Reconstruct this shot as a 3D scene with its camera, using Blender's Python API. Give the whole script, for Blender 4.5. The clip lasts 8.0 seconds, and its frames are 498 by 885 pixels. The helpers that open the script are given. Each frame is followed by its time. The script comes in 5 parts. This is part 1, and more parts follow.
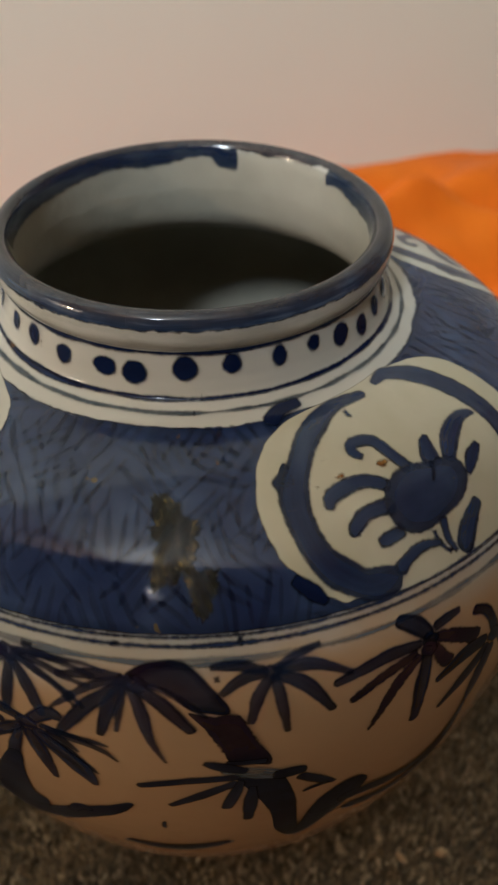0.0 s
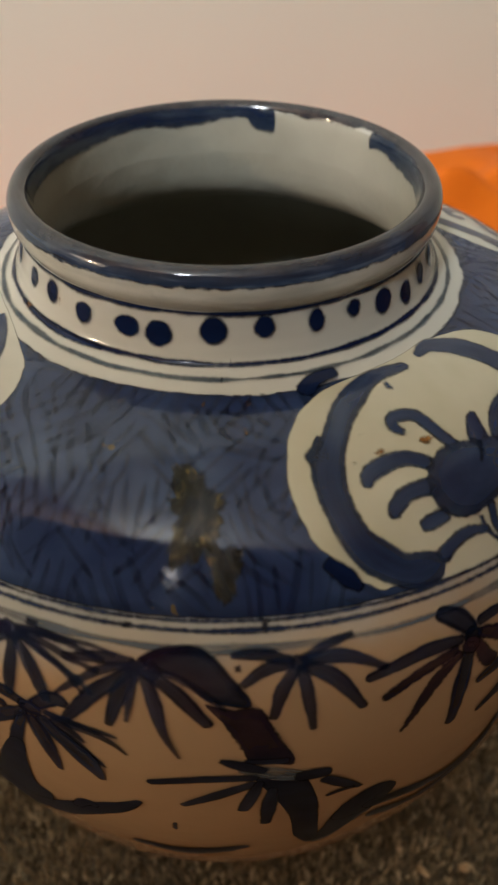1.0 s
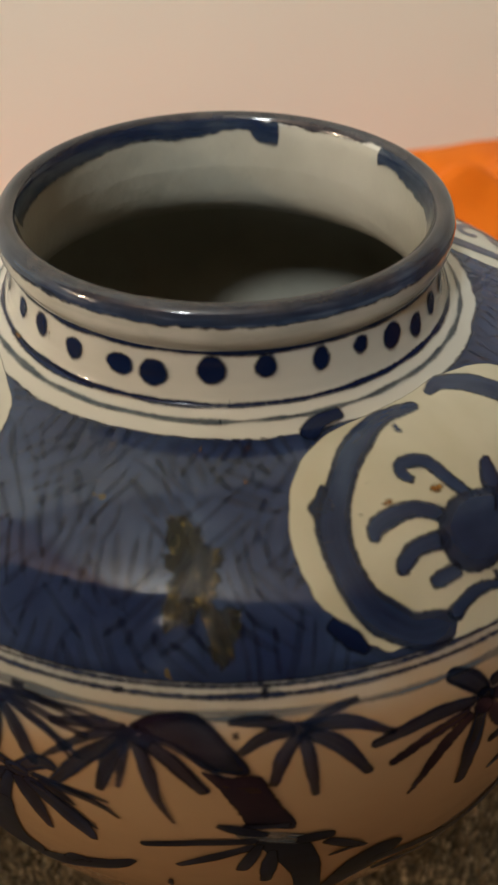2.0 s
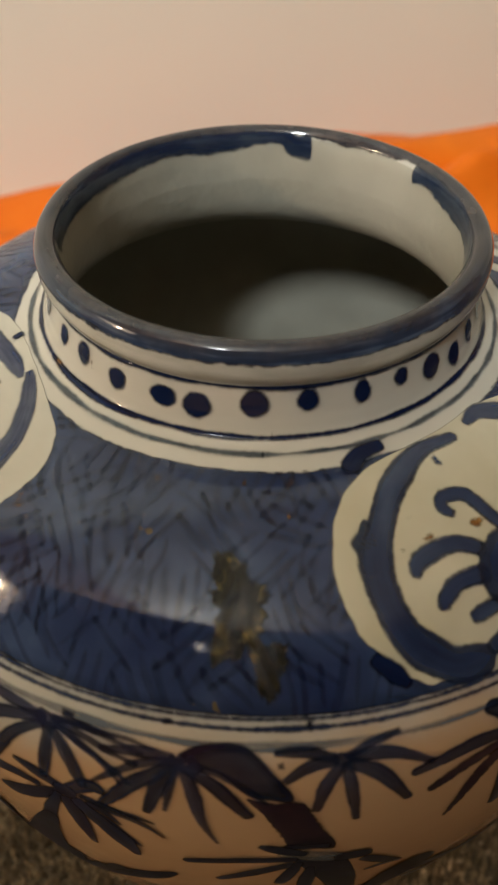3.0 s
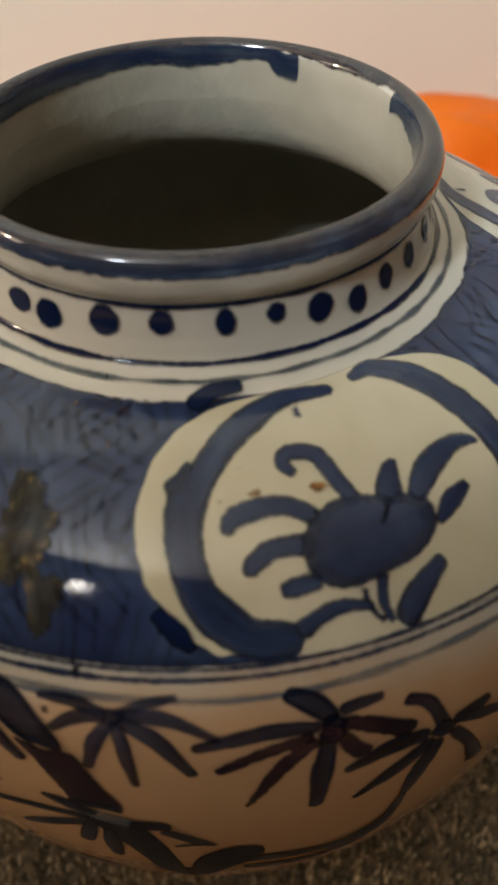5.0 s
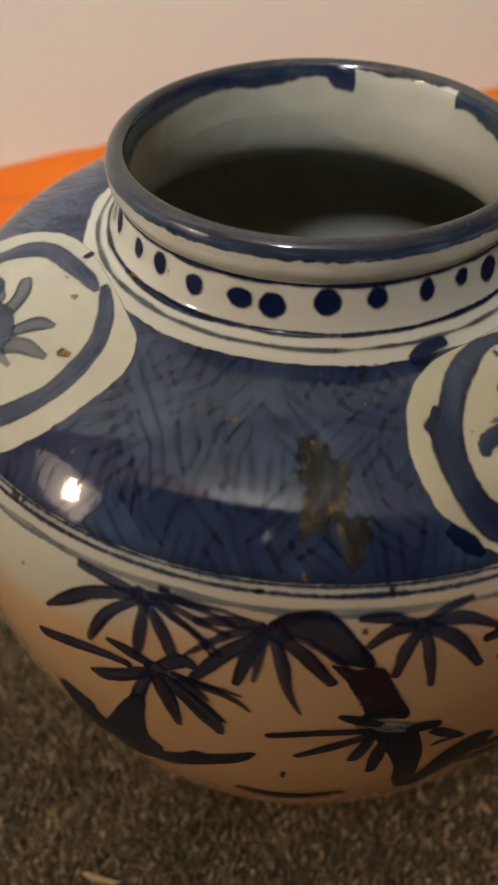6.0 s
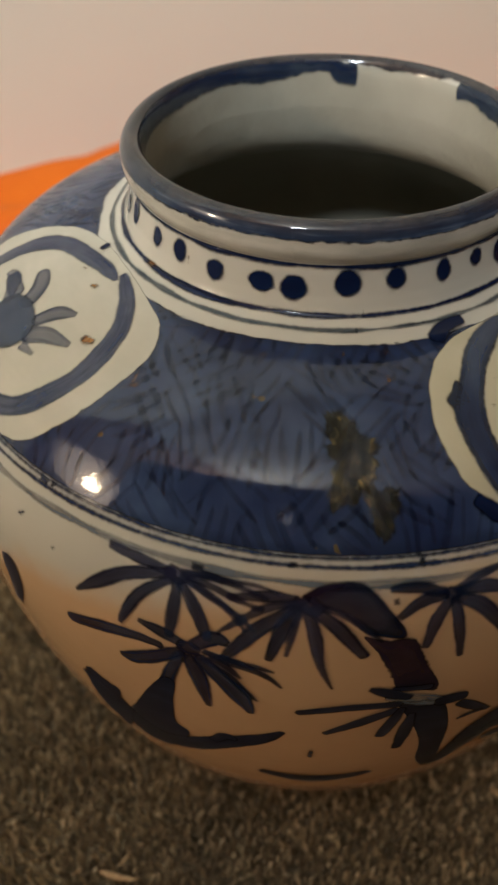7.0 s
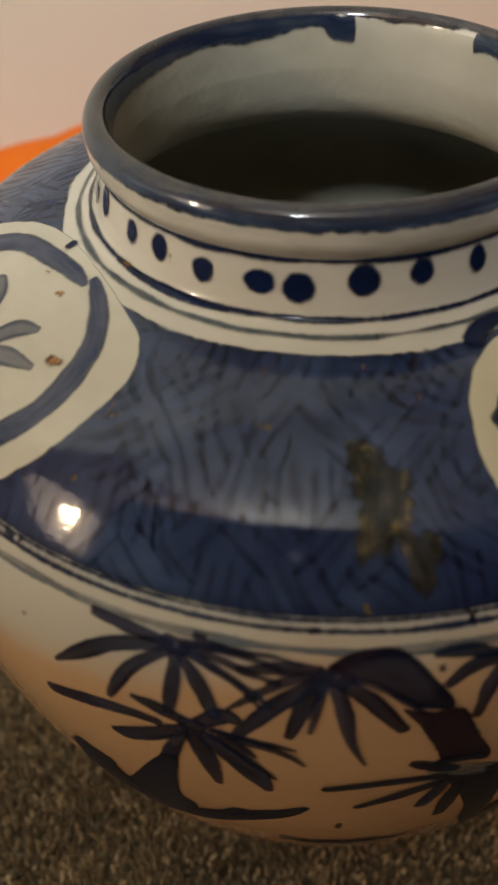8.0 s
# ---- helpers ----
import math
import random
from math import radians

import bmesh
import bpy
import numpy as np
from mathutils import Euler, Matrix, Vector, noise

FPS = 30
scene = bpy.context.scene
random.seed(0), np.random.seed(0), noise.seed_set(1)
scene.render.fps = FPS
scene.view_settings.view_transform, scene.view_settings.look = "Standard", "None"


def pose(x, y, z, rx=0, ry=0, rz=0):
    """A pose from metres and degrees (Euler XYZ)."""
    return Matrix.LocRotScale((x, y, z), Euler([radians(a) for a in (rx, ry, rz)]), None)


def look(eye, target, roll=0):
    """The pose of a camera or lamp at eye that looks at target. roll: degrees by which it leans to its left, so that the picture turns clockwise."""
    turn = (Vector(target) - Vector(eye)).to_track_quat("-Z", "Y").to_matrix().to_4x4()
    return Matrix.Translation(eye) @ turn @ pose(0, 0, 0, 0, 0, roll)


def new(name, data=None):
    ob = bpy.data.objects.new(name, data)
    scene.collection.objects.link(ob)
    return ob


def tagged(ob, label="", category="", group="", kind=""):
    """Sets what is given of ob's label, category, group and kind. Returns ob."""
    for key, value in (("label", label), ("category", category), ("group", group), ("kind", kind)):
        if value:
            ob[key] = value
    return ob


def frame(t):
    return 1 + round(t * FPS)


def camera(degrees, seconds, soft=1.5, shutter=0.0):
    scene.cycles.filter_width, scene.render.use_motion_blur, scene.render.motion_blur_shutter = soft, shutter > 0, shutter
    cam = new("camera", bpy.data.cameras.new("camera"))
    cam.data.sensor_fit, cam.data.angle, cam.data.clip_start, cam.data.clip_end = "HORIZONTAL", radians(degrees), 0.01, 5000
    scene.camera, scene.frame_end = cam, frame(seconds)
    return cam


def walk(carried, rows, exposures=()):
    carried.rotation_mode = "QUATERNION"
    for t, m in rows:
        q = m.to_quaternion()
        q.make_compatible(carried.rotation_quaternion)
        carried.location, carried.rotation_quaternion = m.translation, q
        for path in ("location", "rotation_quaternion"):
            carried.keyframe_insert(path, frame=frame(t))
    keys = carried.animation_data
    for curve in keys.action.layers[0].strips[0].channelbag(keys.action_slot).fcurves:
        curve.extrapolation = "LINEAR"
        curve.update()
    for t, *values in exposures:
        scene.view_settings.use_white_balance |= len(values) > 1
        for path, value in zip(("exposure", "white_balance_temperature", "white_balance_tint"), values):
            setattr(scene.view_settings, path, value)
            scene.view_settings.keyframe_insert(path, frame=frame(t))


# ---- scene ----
FOV = 32.28
PATH = [
    (0.0, 0.0702, -0.2343, 0.3788, 50.65, 0.23, 12.54),
    (0.5, 0.0663, -0.2313, 0.3688, 50.79, -0.26, 14.27),
    (1.0, 0.0660, -0.2260, 0.3612, 50.86, -0.30, 14.79),
    (2.3, 0.0582, -0.2052, 0.3683, 49.02, -0.12, 15.42),
    (2.5, 0.0533, -0.2045, 0.3748, 48.46, 0.49, 15.82),
    (3.0, 0.0519, -0.2033, 0.3775, 47.68, -0.18, 15.45),
    (3.5, 0.0699, -0.1931, 0.3668, 47.27, 0.21, 17.90),
    (3.6, 0.0821, -0.1799, 0.3596, 47.61, 1.30, 20.20),
    (3.7, 0.0924, -0.1672, 0.3555, 47.31, 1.63, 22.86),
    (3.8, 0.0971, -0.1576, 0.3535, 47.24, 1.08, 25.16),
    (3.9, 0.1053, -0.1506, 0.3467, 47.71, 0.77, 26.75),
    (4.0, 0.1187, -0.1428, 0.3435, 47.33, 1.41, 28.12),
    (4.5, 0.1240, -0.1334, 0.3430, 46.33, 1.20, 30.46),
    (5.0, 0.1122, -0.1697, 0.3572, 46.07, 0.61, 29.32),
    (5.2, 0.0996, -0.1834, 0.3570, 45.59, 0.67, 26.99),
    (6.3, 0.0299, -0.2389, 0.3725, 47.63, 0.07, 12.40),
    (6.5, 0.0317, -0.2388, 0.3686, 47.75, 0.08, 12.48),
    (7.0, 0.0285, -0.2436, 0.3660, 47.93, 0.24, 12.07),
    (7.5, 0.0247, -0.2340, 0.3577, 47.95, 0.58, 11.63),
    (8.0, 0.0189, -0.2095, 0.3509, 46.24, 1.76, 9.90),
]
cam = camera(FOV, 8.0, soft=2.3)
cam.data.dof.use_dof, cam.data.dof.focus_distance, cam.data.dof.aperture_fstop = True, 0.22, 19.0
walk(cam, [(t, pose(x, y, z, rx, ry, rz)) for t, x, y, z, rx, ry, rz in PATH], exposures=[
    (0.0, -0.07, 6000, 10), (1.0, 0.07, 6200, 10), (2.5, 0.14, 6550, 10), (3.5, 0.10, 6600, 10), (4.0, 0.15, 6680, 10),
    (4.5, 0.17, 6650, 10), (5.0, 0.25, 6250, 10), (6.5, 0.03, 6300, 10), (7.5, 0.05, 6200, 10), (8.0, -0.04, 6500, 10)])

# ---- light ----
world = bpy.data.worlds.new("room_air")
world.use_nodes = True
world.node_tree.nodes["Background"].inputs[0].default_value = (1.0, 0.82, 0.62, 1)
world.node_tree.nodes["Background"].inputs[1].default_value = 0.02
scene.world = world


def lamp(name, place, target, size, watts, colour, shape="DISK", size_y=None):
    data = bpy.data.lights.new(name, "AREA")
    data.shape, data.size, data.energy, data.color = shape, size, watts, colour
    if size_y:
        data.size_y = size_y
    ob = new(name, data)
    ob.matrix_world = look(place, target)
    return ob


JAR_TOP = Vector((0.0, 0.0, 0.22))
bulb = bpy.data.lights.new("ceiling_lamp", "POINT")
bulb.energy, bulb.shadow_soft_size, bulb.color = 142.0, 0.15, (0.915, 0.99, 1.03)
new("ceiling_lamp", bulb).matrix_world = pose(-0.26, -1.70, 1.95)
lamp("table_lamp", (-1.03, -0.76, 0.72), JAR_TOP, 0.048, 0.16, (1.0, 0.74, 0.48)).data.spread = radians(36)
lamp("table_lamp_shade", (-1.06, -0.78, 0.72), JAR_TOP, 0.66, 0.14, (1.0, 0.78, 0.58), "ELLIPSE", 0.26).data.spread = radians(50)
# small lamp added for one highlight on the glaze, tight cone turned to the jar's medallion
lamp("glint_lamp", (0.026, -0.402, 0.456), Vector((0.062, -0.098, 0.224)), 0.042, 0.0008, (1.0, 0.92, 0.82)).data.spread = radians(12)
# added warm fill light, no source known: low over the floor, through the block's opening
lamp("warm_fill_light", (0.03, -0.43, 0.080), Vector((0.02, -0.10, 0.065)), 0.56, 0.030, (1.0, 0.36, 0.10), "RECTANGLE", 0.13).data.spread = radians(66)


# ---- materials ----
def material(name):
    m = bpy.data.materials.new(name)
    m.use_nodes = True
    return m, m.node_tree.nodes, m.node_tree.links, m.node_tree.nodes["Principled BSDF"]


def rgba(c):
    return (c[0], c[1], c[2], 1.0)


def noise_node(nodes, links, scale, detail=4.0, vector=None, rough=0.55):
    n = nodes.new("ShaderNodeTexNoise")
    n.inputs["Scale"].default_value, n.inputs["Detail"].default_value, n.inputs["Roughness"].default_value = scale, detail, rough
    if vector:
        links.new(vector, n.inputs["Vector"])
    return n.outputs["Fac"]


def ramp(nodes, links, source, stops):
    r = nodes.new("ShaderNodeValToRGB")
    while len(r.color_ramp.elements) < len(stops):
        r.color_ramp.elements.new(0.5)
    for e, (at, colour) in zip(r.color_ramp.elements, stops):
        e.position, e.color = at, rgba(colour)
    links.new(source, r.inputs["Fac"])
    return r.outputs["Color"]


def mixed(nodes, links, fac, a, b, blend="MIX"):
    n = nodes.new("ShaderNodeMix")
    n.data_type, n.blend_type = "RGBA", blend
    for socket, value in ((n.inputs[0], fac), (n.inputs[6], a), (n.inputs[7], b)):
        if isinstance(value, bpy.types.NodeSocket):
            links.new(value, socket)
        elif isinstance(value, float):
            socket.default_value = value
        else:
            socket.default_value = rgba(value)
    return n.outputs[2]


def bumped(nodes, links, bsdf, height, strength, distance):
    b = nodes.new("ShaderNodeBump")
    b.inputs["Strength"].default_value, b.inputs["Distance"].default_value = strength, distance
    links.new(height, b.inputs["Height"])
    links.new(b.outputs["Normal"], bsdf.inputs["Normal"])


def texco(nodes, out="Object"):
    return nodes.new("ShaderNodeTexCoord").outputs[out]


def make_glaze():
    m, n, l, b = material("white_glaze")
    co = texco(n)
    tint = ramp(n, l, noise_node(n, l, 14, 3, co), [(0.3, (0.49, 0.48, 0.42)), (0.7, (0.56, 0.55, 0.485))])
    # salmon clay colour with warm light painted into it: one broad patch low on the belly, with an uneven edge
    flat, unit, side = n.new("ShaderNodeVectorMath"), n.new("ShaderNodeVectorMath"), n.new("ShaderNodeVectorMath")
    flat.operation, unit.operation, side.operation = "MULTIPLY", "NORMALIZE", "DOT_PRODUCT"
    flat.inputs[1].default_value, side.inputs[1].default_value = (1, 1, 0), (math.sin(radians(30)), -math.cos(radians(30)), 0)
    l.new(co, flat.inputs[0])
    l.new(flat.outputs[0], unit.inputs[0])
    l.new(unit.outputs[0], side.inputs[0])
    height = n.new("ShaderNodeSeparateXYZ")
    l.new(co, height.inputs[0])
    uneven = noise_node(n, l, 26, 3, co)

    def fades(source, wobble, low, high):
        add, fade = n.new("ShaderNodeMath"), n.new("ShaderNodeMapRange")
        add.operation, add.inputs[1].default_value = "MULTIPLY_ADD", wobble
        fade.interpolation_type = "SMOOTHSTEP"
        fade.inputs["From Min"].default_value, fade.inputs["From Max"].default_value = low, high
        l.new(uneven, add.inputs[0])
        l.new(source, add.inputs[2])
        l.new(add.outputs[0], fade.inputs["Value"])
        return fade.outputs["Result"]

    warm_blush = n.new("ShaderNodeMath")
    warm_blush.operation = "MULTIPLY"
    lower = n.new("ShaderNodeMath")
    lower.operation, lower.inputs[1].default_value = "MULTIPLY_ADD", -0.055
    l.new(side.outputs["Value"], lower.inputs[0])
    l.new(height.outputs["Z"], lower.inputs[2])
    l.new(fades(side.outputs["Value"], 0.25, -0.35, 0.45), warm_blush.inputs[0])
    l.new(fades(lower.outputs[0], 0.030, 0.180, 0.163), warm_blush.inputs[1])
    tint = mixed(n, l, warm_blush.outputs[0], tint, (0.54, 0.365, 0.212))
    specks = ramp(n, l, noise_node(n, l, 420, 2, co), [(0.76, (1, 1, 1)), (0.82, (0.72, 0.62, 0.45))])
    l.new(mixed(n, l, 0.8, tint, specks, "MULTIPLY"), b.inputs["Base Color"])
    b.inputs["Roughness"].default_value = 0.09
    b.inputs["IOR"].default_value = 1.5
    bumped(n, l, b, noise_node(n, l, 55, 2, co), 0.12, 0.002)
    return m


# inside of the jar: darker and greyer base colour than the outside
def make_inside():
    m, n, l, b = material("inside_grey_tone")
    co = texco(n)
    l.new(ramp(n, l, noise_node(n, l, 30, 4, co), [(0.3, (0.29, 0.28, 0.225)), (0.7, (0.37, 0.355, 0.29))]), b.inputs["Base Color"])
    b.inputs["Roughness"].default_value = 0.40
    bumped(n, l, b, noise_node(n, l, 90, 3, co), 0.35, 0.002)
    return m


def make_ochre():
    m, n, l, b = material("ochre_wall_paint")
    co = texco(n)
    l.new(ramp(n, l, noise_node(n, l, 3, 4, co), [(0.3, (0.33, 0.20, 0.115)), (0.7, (0.39, 0.24, 0.14))]), b.inputs["Base Color"])
    b.inputs["Roughness"].default_value = 0.8
    return m


def make_buff():
    m, n, l, b = material("buff_ceiling_paint")
    l.new(ramp(n, l, noise_node(n, l, 3, 4, texco(n)), [(0.3, (0.60, 0.555, 0.475)), (0.7, (0.66, 0.61, 0.525))]), b.inputs["Base Color"])
    b.inputs["Roughness"].default_value = 0.8
    return m


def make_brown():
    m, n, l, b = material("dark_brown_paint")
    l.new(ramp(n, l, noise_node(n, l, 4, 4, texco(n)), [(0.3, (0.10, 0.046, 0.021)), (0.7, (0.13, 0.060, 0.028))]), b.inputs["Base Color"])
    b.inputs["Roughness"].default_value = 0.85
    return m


def make_wall():
    m, n, l, b = material("cream_wall_paint")
    co = texco(n)
    l.new(ramp(n, l, noise_node(n, l, 2.2, 4, co), [(0.3, (0.765, 0.785, 0.68)), (0.7, (0.80, 0.82, 0.715))]), b.inputs["Base Color"])
    b.inputs["Roughness"].default_value = 0.7
    bumped(n, l, b, noise_node(n, l, 160, 4, co), 0.10, 0.001)
    return m


def make_carpet():
    m, n, l, b = material("grey_brown_carpet_backing")
    co = texco(n)
    l.new(ramp(n, l, noise_node(n, l, 300, 3, co), [(0.35, (0.17, 0.137, 0.088)), (0.65, (0.27, 0.222, 0.148))]), b.inputs["Base Color"])
    b.inputs["Roughness"].default_value = 0.95
    bumped(n, l, b, noise_node(n, l, 500, 3, co), 0.8, 0.003)
    return m


def make_orange():
    m, n, l, b = material("orange_cloth")
    co = texco(n)
    l.new(ramp(n, l, noise_node(n, l, 9, 4, co), [(0.3, (0.72, 0.135, 0.004)), (0.7, (0.83, 0.20, 0.009))]), b.inputs["Base Color"])
    b.inputs["Roughness"].default_value, b.inputs["Specular IOR Level"].default_value = 0.55, 0.25
    bumped(n, l, b, noise_node(n, l, 60, 4, co), 0.35, 0.004)
    return m


BROWN, BUFF = make_brown(), make_buff()
GLAZE, INSIDE, WALL, OCHRE, CARPET, ORANGE = make_glaze(), make_inside(), make_wall(), make_ochre(), make_carpet(), make_orange()


# ---- building helpers ----
def link_mesh(name, mesh, mat, parent=None, label=""):
    mesh.materials.append(mat)
    ob = new(name, mesh)
    if parent:
        ob.parent = parent
    if label:
        ob["label"] = label
    return ob


def part(name, bm, mat, parent=None, label="", smooth=True):
    mesh = bpy.data.meshes.new(name)
    bm.to_mesh(mesh)
    bm.free()
    if smooth:
        mesh.polygons.foreach_set("use_smooth", [True] * len(mesh.polygons))
    return link_mesh(name, mesh, mat, parent, label)


def box_bm(x0, y0, z0, x1, y1, z1):
    bm = bmesh.new()
    bmesh.ops.create_cube(bm, size=1.0)
    for v in bm.verts:
        v.co = ((x0 + x1) / 2 + v.co.x * (x1 - x0), (y0 + y1) / 2 + v.co.y * (y1 - y0), (z0 + z1) / 2 + v.co.z * (z1 - z0))
    return bm


# ---- the room: the back wall runs aslant behind the jar ----
WALL_TURN = 32.0
BACK = pose(-0.085, 0.555, 0.0, 0, 0, WALL_TURN)   # u along the wall, v out behind it


def room_box(name, u0, v0, z0, u1, v1, z1, mat, label, category):
    ob = part(name, box_bm(u0, v0, z0, u1, v1, z1), mat, smooth=False)
    ob.matrix_world = BACK
    return tagged(ob, label, category, kind="structure")


room_box("wall_north", -1.9, 0.0, 0.0, 2.2, 0.12, 2.7, WALL, "cream painted plaster wall behind the jar", "wall")
# unseen walls and ceiling that close the room; colours set to tint bounced light
room_box("wall_south", -1.9, -3.02, 0.0, 2.2, -2.9, 2.7, OCHRE, "ochre painted plaster wall across the room", "wall")
room_box("wall_west", -2.02, -3.02, 0.0, -1.9, 0.12, 2.7, OCHRE, "ochre painted plaster wall beside the lamp", "wall")
room_box("wall_east", 2.2, -3.02, 0.0, 2.32, 0.12, 2.7, OCHRE, "ochre painted plaster wall of the room", "wall")
room_box("ceiling", -2.02, -3.02, 2.7, 2.32, 0.12, 2.8, BUFF, "plain buff painted ceiling of the room", "ceiling")


def shade_block():
    """An unseen block added to shade the jar from the ceiling lamp, with a long low opening at its foot and a return
    beside the jar.
    """
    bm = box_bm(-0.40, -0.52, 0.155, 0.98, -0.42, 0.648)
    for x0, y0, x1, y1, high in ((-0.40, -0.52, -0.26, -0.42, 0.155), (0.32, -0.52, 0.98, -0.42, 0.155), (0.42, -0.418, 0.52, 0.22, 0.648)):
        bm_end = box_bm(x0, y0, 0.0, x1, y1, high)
        bm_end.to_mesh(spare := bpy.data.meshes.new("block_end"))
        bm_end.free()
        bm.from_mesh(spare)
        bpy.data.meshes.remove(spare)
    return tagged(part("light_blocker", bm, BROWN, smooth=False), "unseen dark brown block that shades the jar, opening at its foot", "wall", kind="structure")


# added out of view, only to block light and darken the jar's reflections
shade_block()
floor = room_box("floor", -1.9, -2.9, -0.06, 2.2, 0.0, -0.0022, CARPET, "dark grey-brown carpeted floor", "floor")


# ---- the jar's outline: radius and height, from inside the lip down to the foot ----
RIM = 0.268
DIP = 0.0013     # the lip is sunk a little at the front to fit the camera's view
OUTLINE = [(0.0533, -0.0150), (0.0536, -0.0080), (0.0541, -0.0030), (0.0552, 0.0001), (0.0570, 0.0012), (0.0590, 0.0004), (0.0603, -0.0018), (0.0606, -0.0042), (0.0603, -0.0070),
           (0.0591, -0.0093), (0.0581, -0.0110), (0.0585, -0.0140), (0.0591, -0.0170), (0.0600, -0.0205), (0.0622, -0.0243), (0.0688, -0.0271), (0.0782, -0.0288),
           (0.0904, -0.0327), (0.1028, -0.0389), (0.1124, -0.0479), (0.1199, -0.0577), (0.1243, -0.0699), (0.1259, -0.0851), (0.1258, -0.1000), (0.1241, -0.1168),
           (0.1212, -0.1348), (0.1171, -0.1520), (0.1115, -0.1708), (0.1042, -0.1901), (0.0945, -0.2081), (0.0815, -0.2245), (0.0700, -0.2385), (0.0625, -0.2490),
           (0.0605, -0.2560), (0.0618, -0.2630), (0.0616, -0.2680)]
KNOT = np.array(OUTLINE) + (0, RIM)


def along(u):
    """Radius and height at u knots down the outline (array in, array out)."""
    u = np.clip(np.asarray(u, float), 0, len(KNOT) - 1)
    i = np.minimum(u.astype(int), len(KNOT) - 2)
    w = (u - i)[..., None]
    a, b, c, d = KNOT[np.maximum(i - 1, 0)], KNOT[i], KNOT[i + 1], KNOT[np.minimum(i + 2, len(KNOT) - 1)]
    return 0.5 * (2 * b + (c - a) * w + (2 * a - 5 * b + 4 * c - d) * w ** 2 + (3 * b - a - 3 * c + d) * w ** 3)


def slope(u):
    """Outline direction and outward normal at u."""
    t = along(np.asarray(u) + 0.02) - along(np.asarray(u) - 0.02)
    t /= np.linalg.norm(t, axis=-1)[..., None]
    return t, np.stack([-t[..., 1], t[..., 0]], -1)


def on_jar(deg, u, lift=0.0):
    """Points and normals on the jar's skin at an angle round it (0 faces -y, growing to +x) and u, lifted by so many metres."""
    deg, u = np.broadcast_arrays(np.asarray(deg, float), np.asarray(u, float))
    rz, (_, n) = along(u), slope(u)
    rz = rz + n * lift
    rz[..., 1] -= DIP * (0.5 + 0.5 * np.cos(np.radians(deg))) * np.clip((rz[..., 1] - RIM + 0.020) / 0.020, 0, 1)
    s, c = np.sin(np.radians(deg)), -np.cos(np.radians(deg))
    return np.stack([rz[..., 0] * s, rz[..., 0] * c, rz[..., 1]], -1), np.stack([n[..., 0] * s, n[..., 0] * c, n[..., 1]], -1)


def ring_mesh(name, rows, closed=True):
    """A mesh from rows of points, each row a ring."""
    rows = np.asarray(rows)
    a, b = rows.shape[:2]
    idx = np.arange(a * b).reshape(a, b)
    nxt = np.roll(idx, -1, 1) if closed else idx[:, 1:]
    cur = idx if closed else idx[:, :-1]
    f = np.stack([cur[:-1], cur[1:], nxt[1:], nxt[:-1]], -1).reshape(-1, 4)
    mesh = bpy.data.meshes.new(name)
    mesh.from_pydata(rows.reshape(-1, 3).tolist(), [], f.tolist())
    mesh.polygons.foreach_set("use_smooth", [True] * len(mesh.polygons))
    return mesh


jar = tagged(new("porcelain_jar"), "round blue and white glazed porcelain jar with wide open mouth", "jar")
TURNS = np.linspace(0, 360, 193)[:-1]
skin = np.linspace(0, len(KNOT) - 1, 240)
INNER = [(0.0480, 0.010), (0.0560, 0.012), (0.0620, 0.020), (0.0740, 0.038), (0.0880, 0.056), (0.0980, 0.072), (0.1070, 0.092), (0.1160, 0.118), (0.1195, 0.140),
         (0.1212, 0.165), (0.1205, 0.182), (0.1180, 0.196), (0.1130, 0.2075), (0.1050, 0.2170), (0.0955, 0.2235), (0.0850, 0.2280), (0.0760, 0.2310), (0.0690, 0.2322), (0.0625, 0.2344),
         (0.0584, 0.2372), (0.0559, 0.2408), (0.0544, 0.2452), (0.0533, 0.2530)]
rows = [np.stack([r * np.sin(np.radians(TURNS)), -r * np.cos(np.radians(TURNS)), 0 * TURNS + z], -1) for r, z in [(0.0005, 0.010), (0.03, 0.010)] + INNER[:-1]]
rows += [on_jar(TURNS, u)[0] for u in skin]
rows += [np.stack([r * np.sin(np.radians(TURNS)), -r * np.cos(np.radians(TURNS)), 0 * TURNS + z], -1) for r, z in [(0.0605, 0.0), (0.056, 0.0), (0.054, 0.003), (0.052, 0.006), (0.0005, 0.006)]]
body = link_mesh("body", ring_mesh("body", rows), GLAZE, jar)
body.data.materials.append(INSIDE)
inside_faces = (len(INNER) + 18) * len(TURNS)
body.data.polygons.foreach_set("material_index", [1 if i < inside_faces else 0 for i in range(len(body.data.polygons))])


# ---- the orange cloth lying between the jar and the wall ----
# creases: how they slant, where they start, depth and breadth
FOLDS = [(0.30, 0.235, 0.010, 0.014), (0.42, 0.165, 0.013, 0.018), (0.20, 0.095, 0.011, 0.018), (-0.25, 0.20, 0.009, 0.016), (-0.35, 0.12, 0.010, 0.018), (0.55, 0.29, 0.006, 0.010)]

RIDGE = 0.646     # how far back the heap is highest


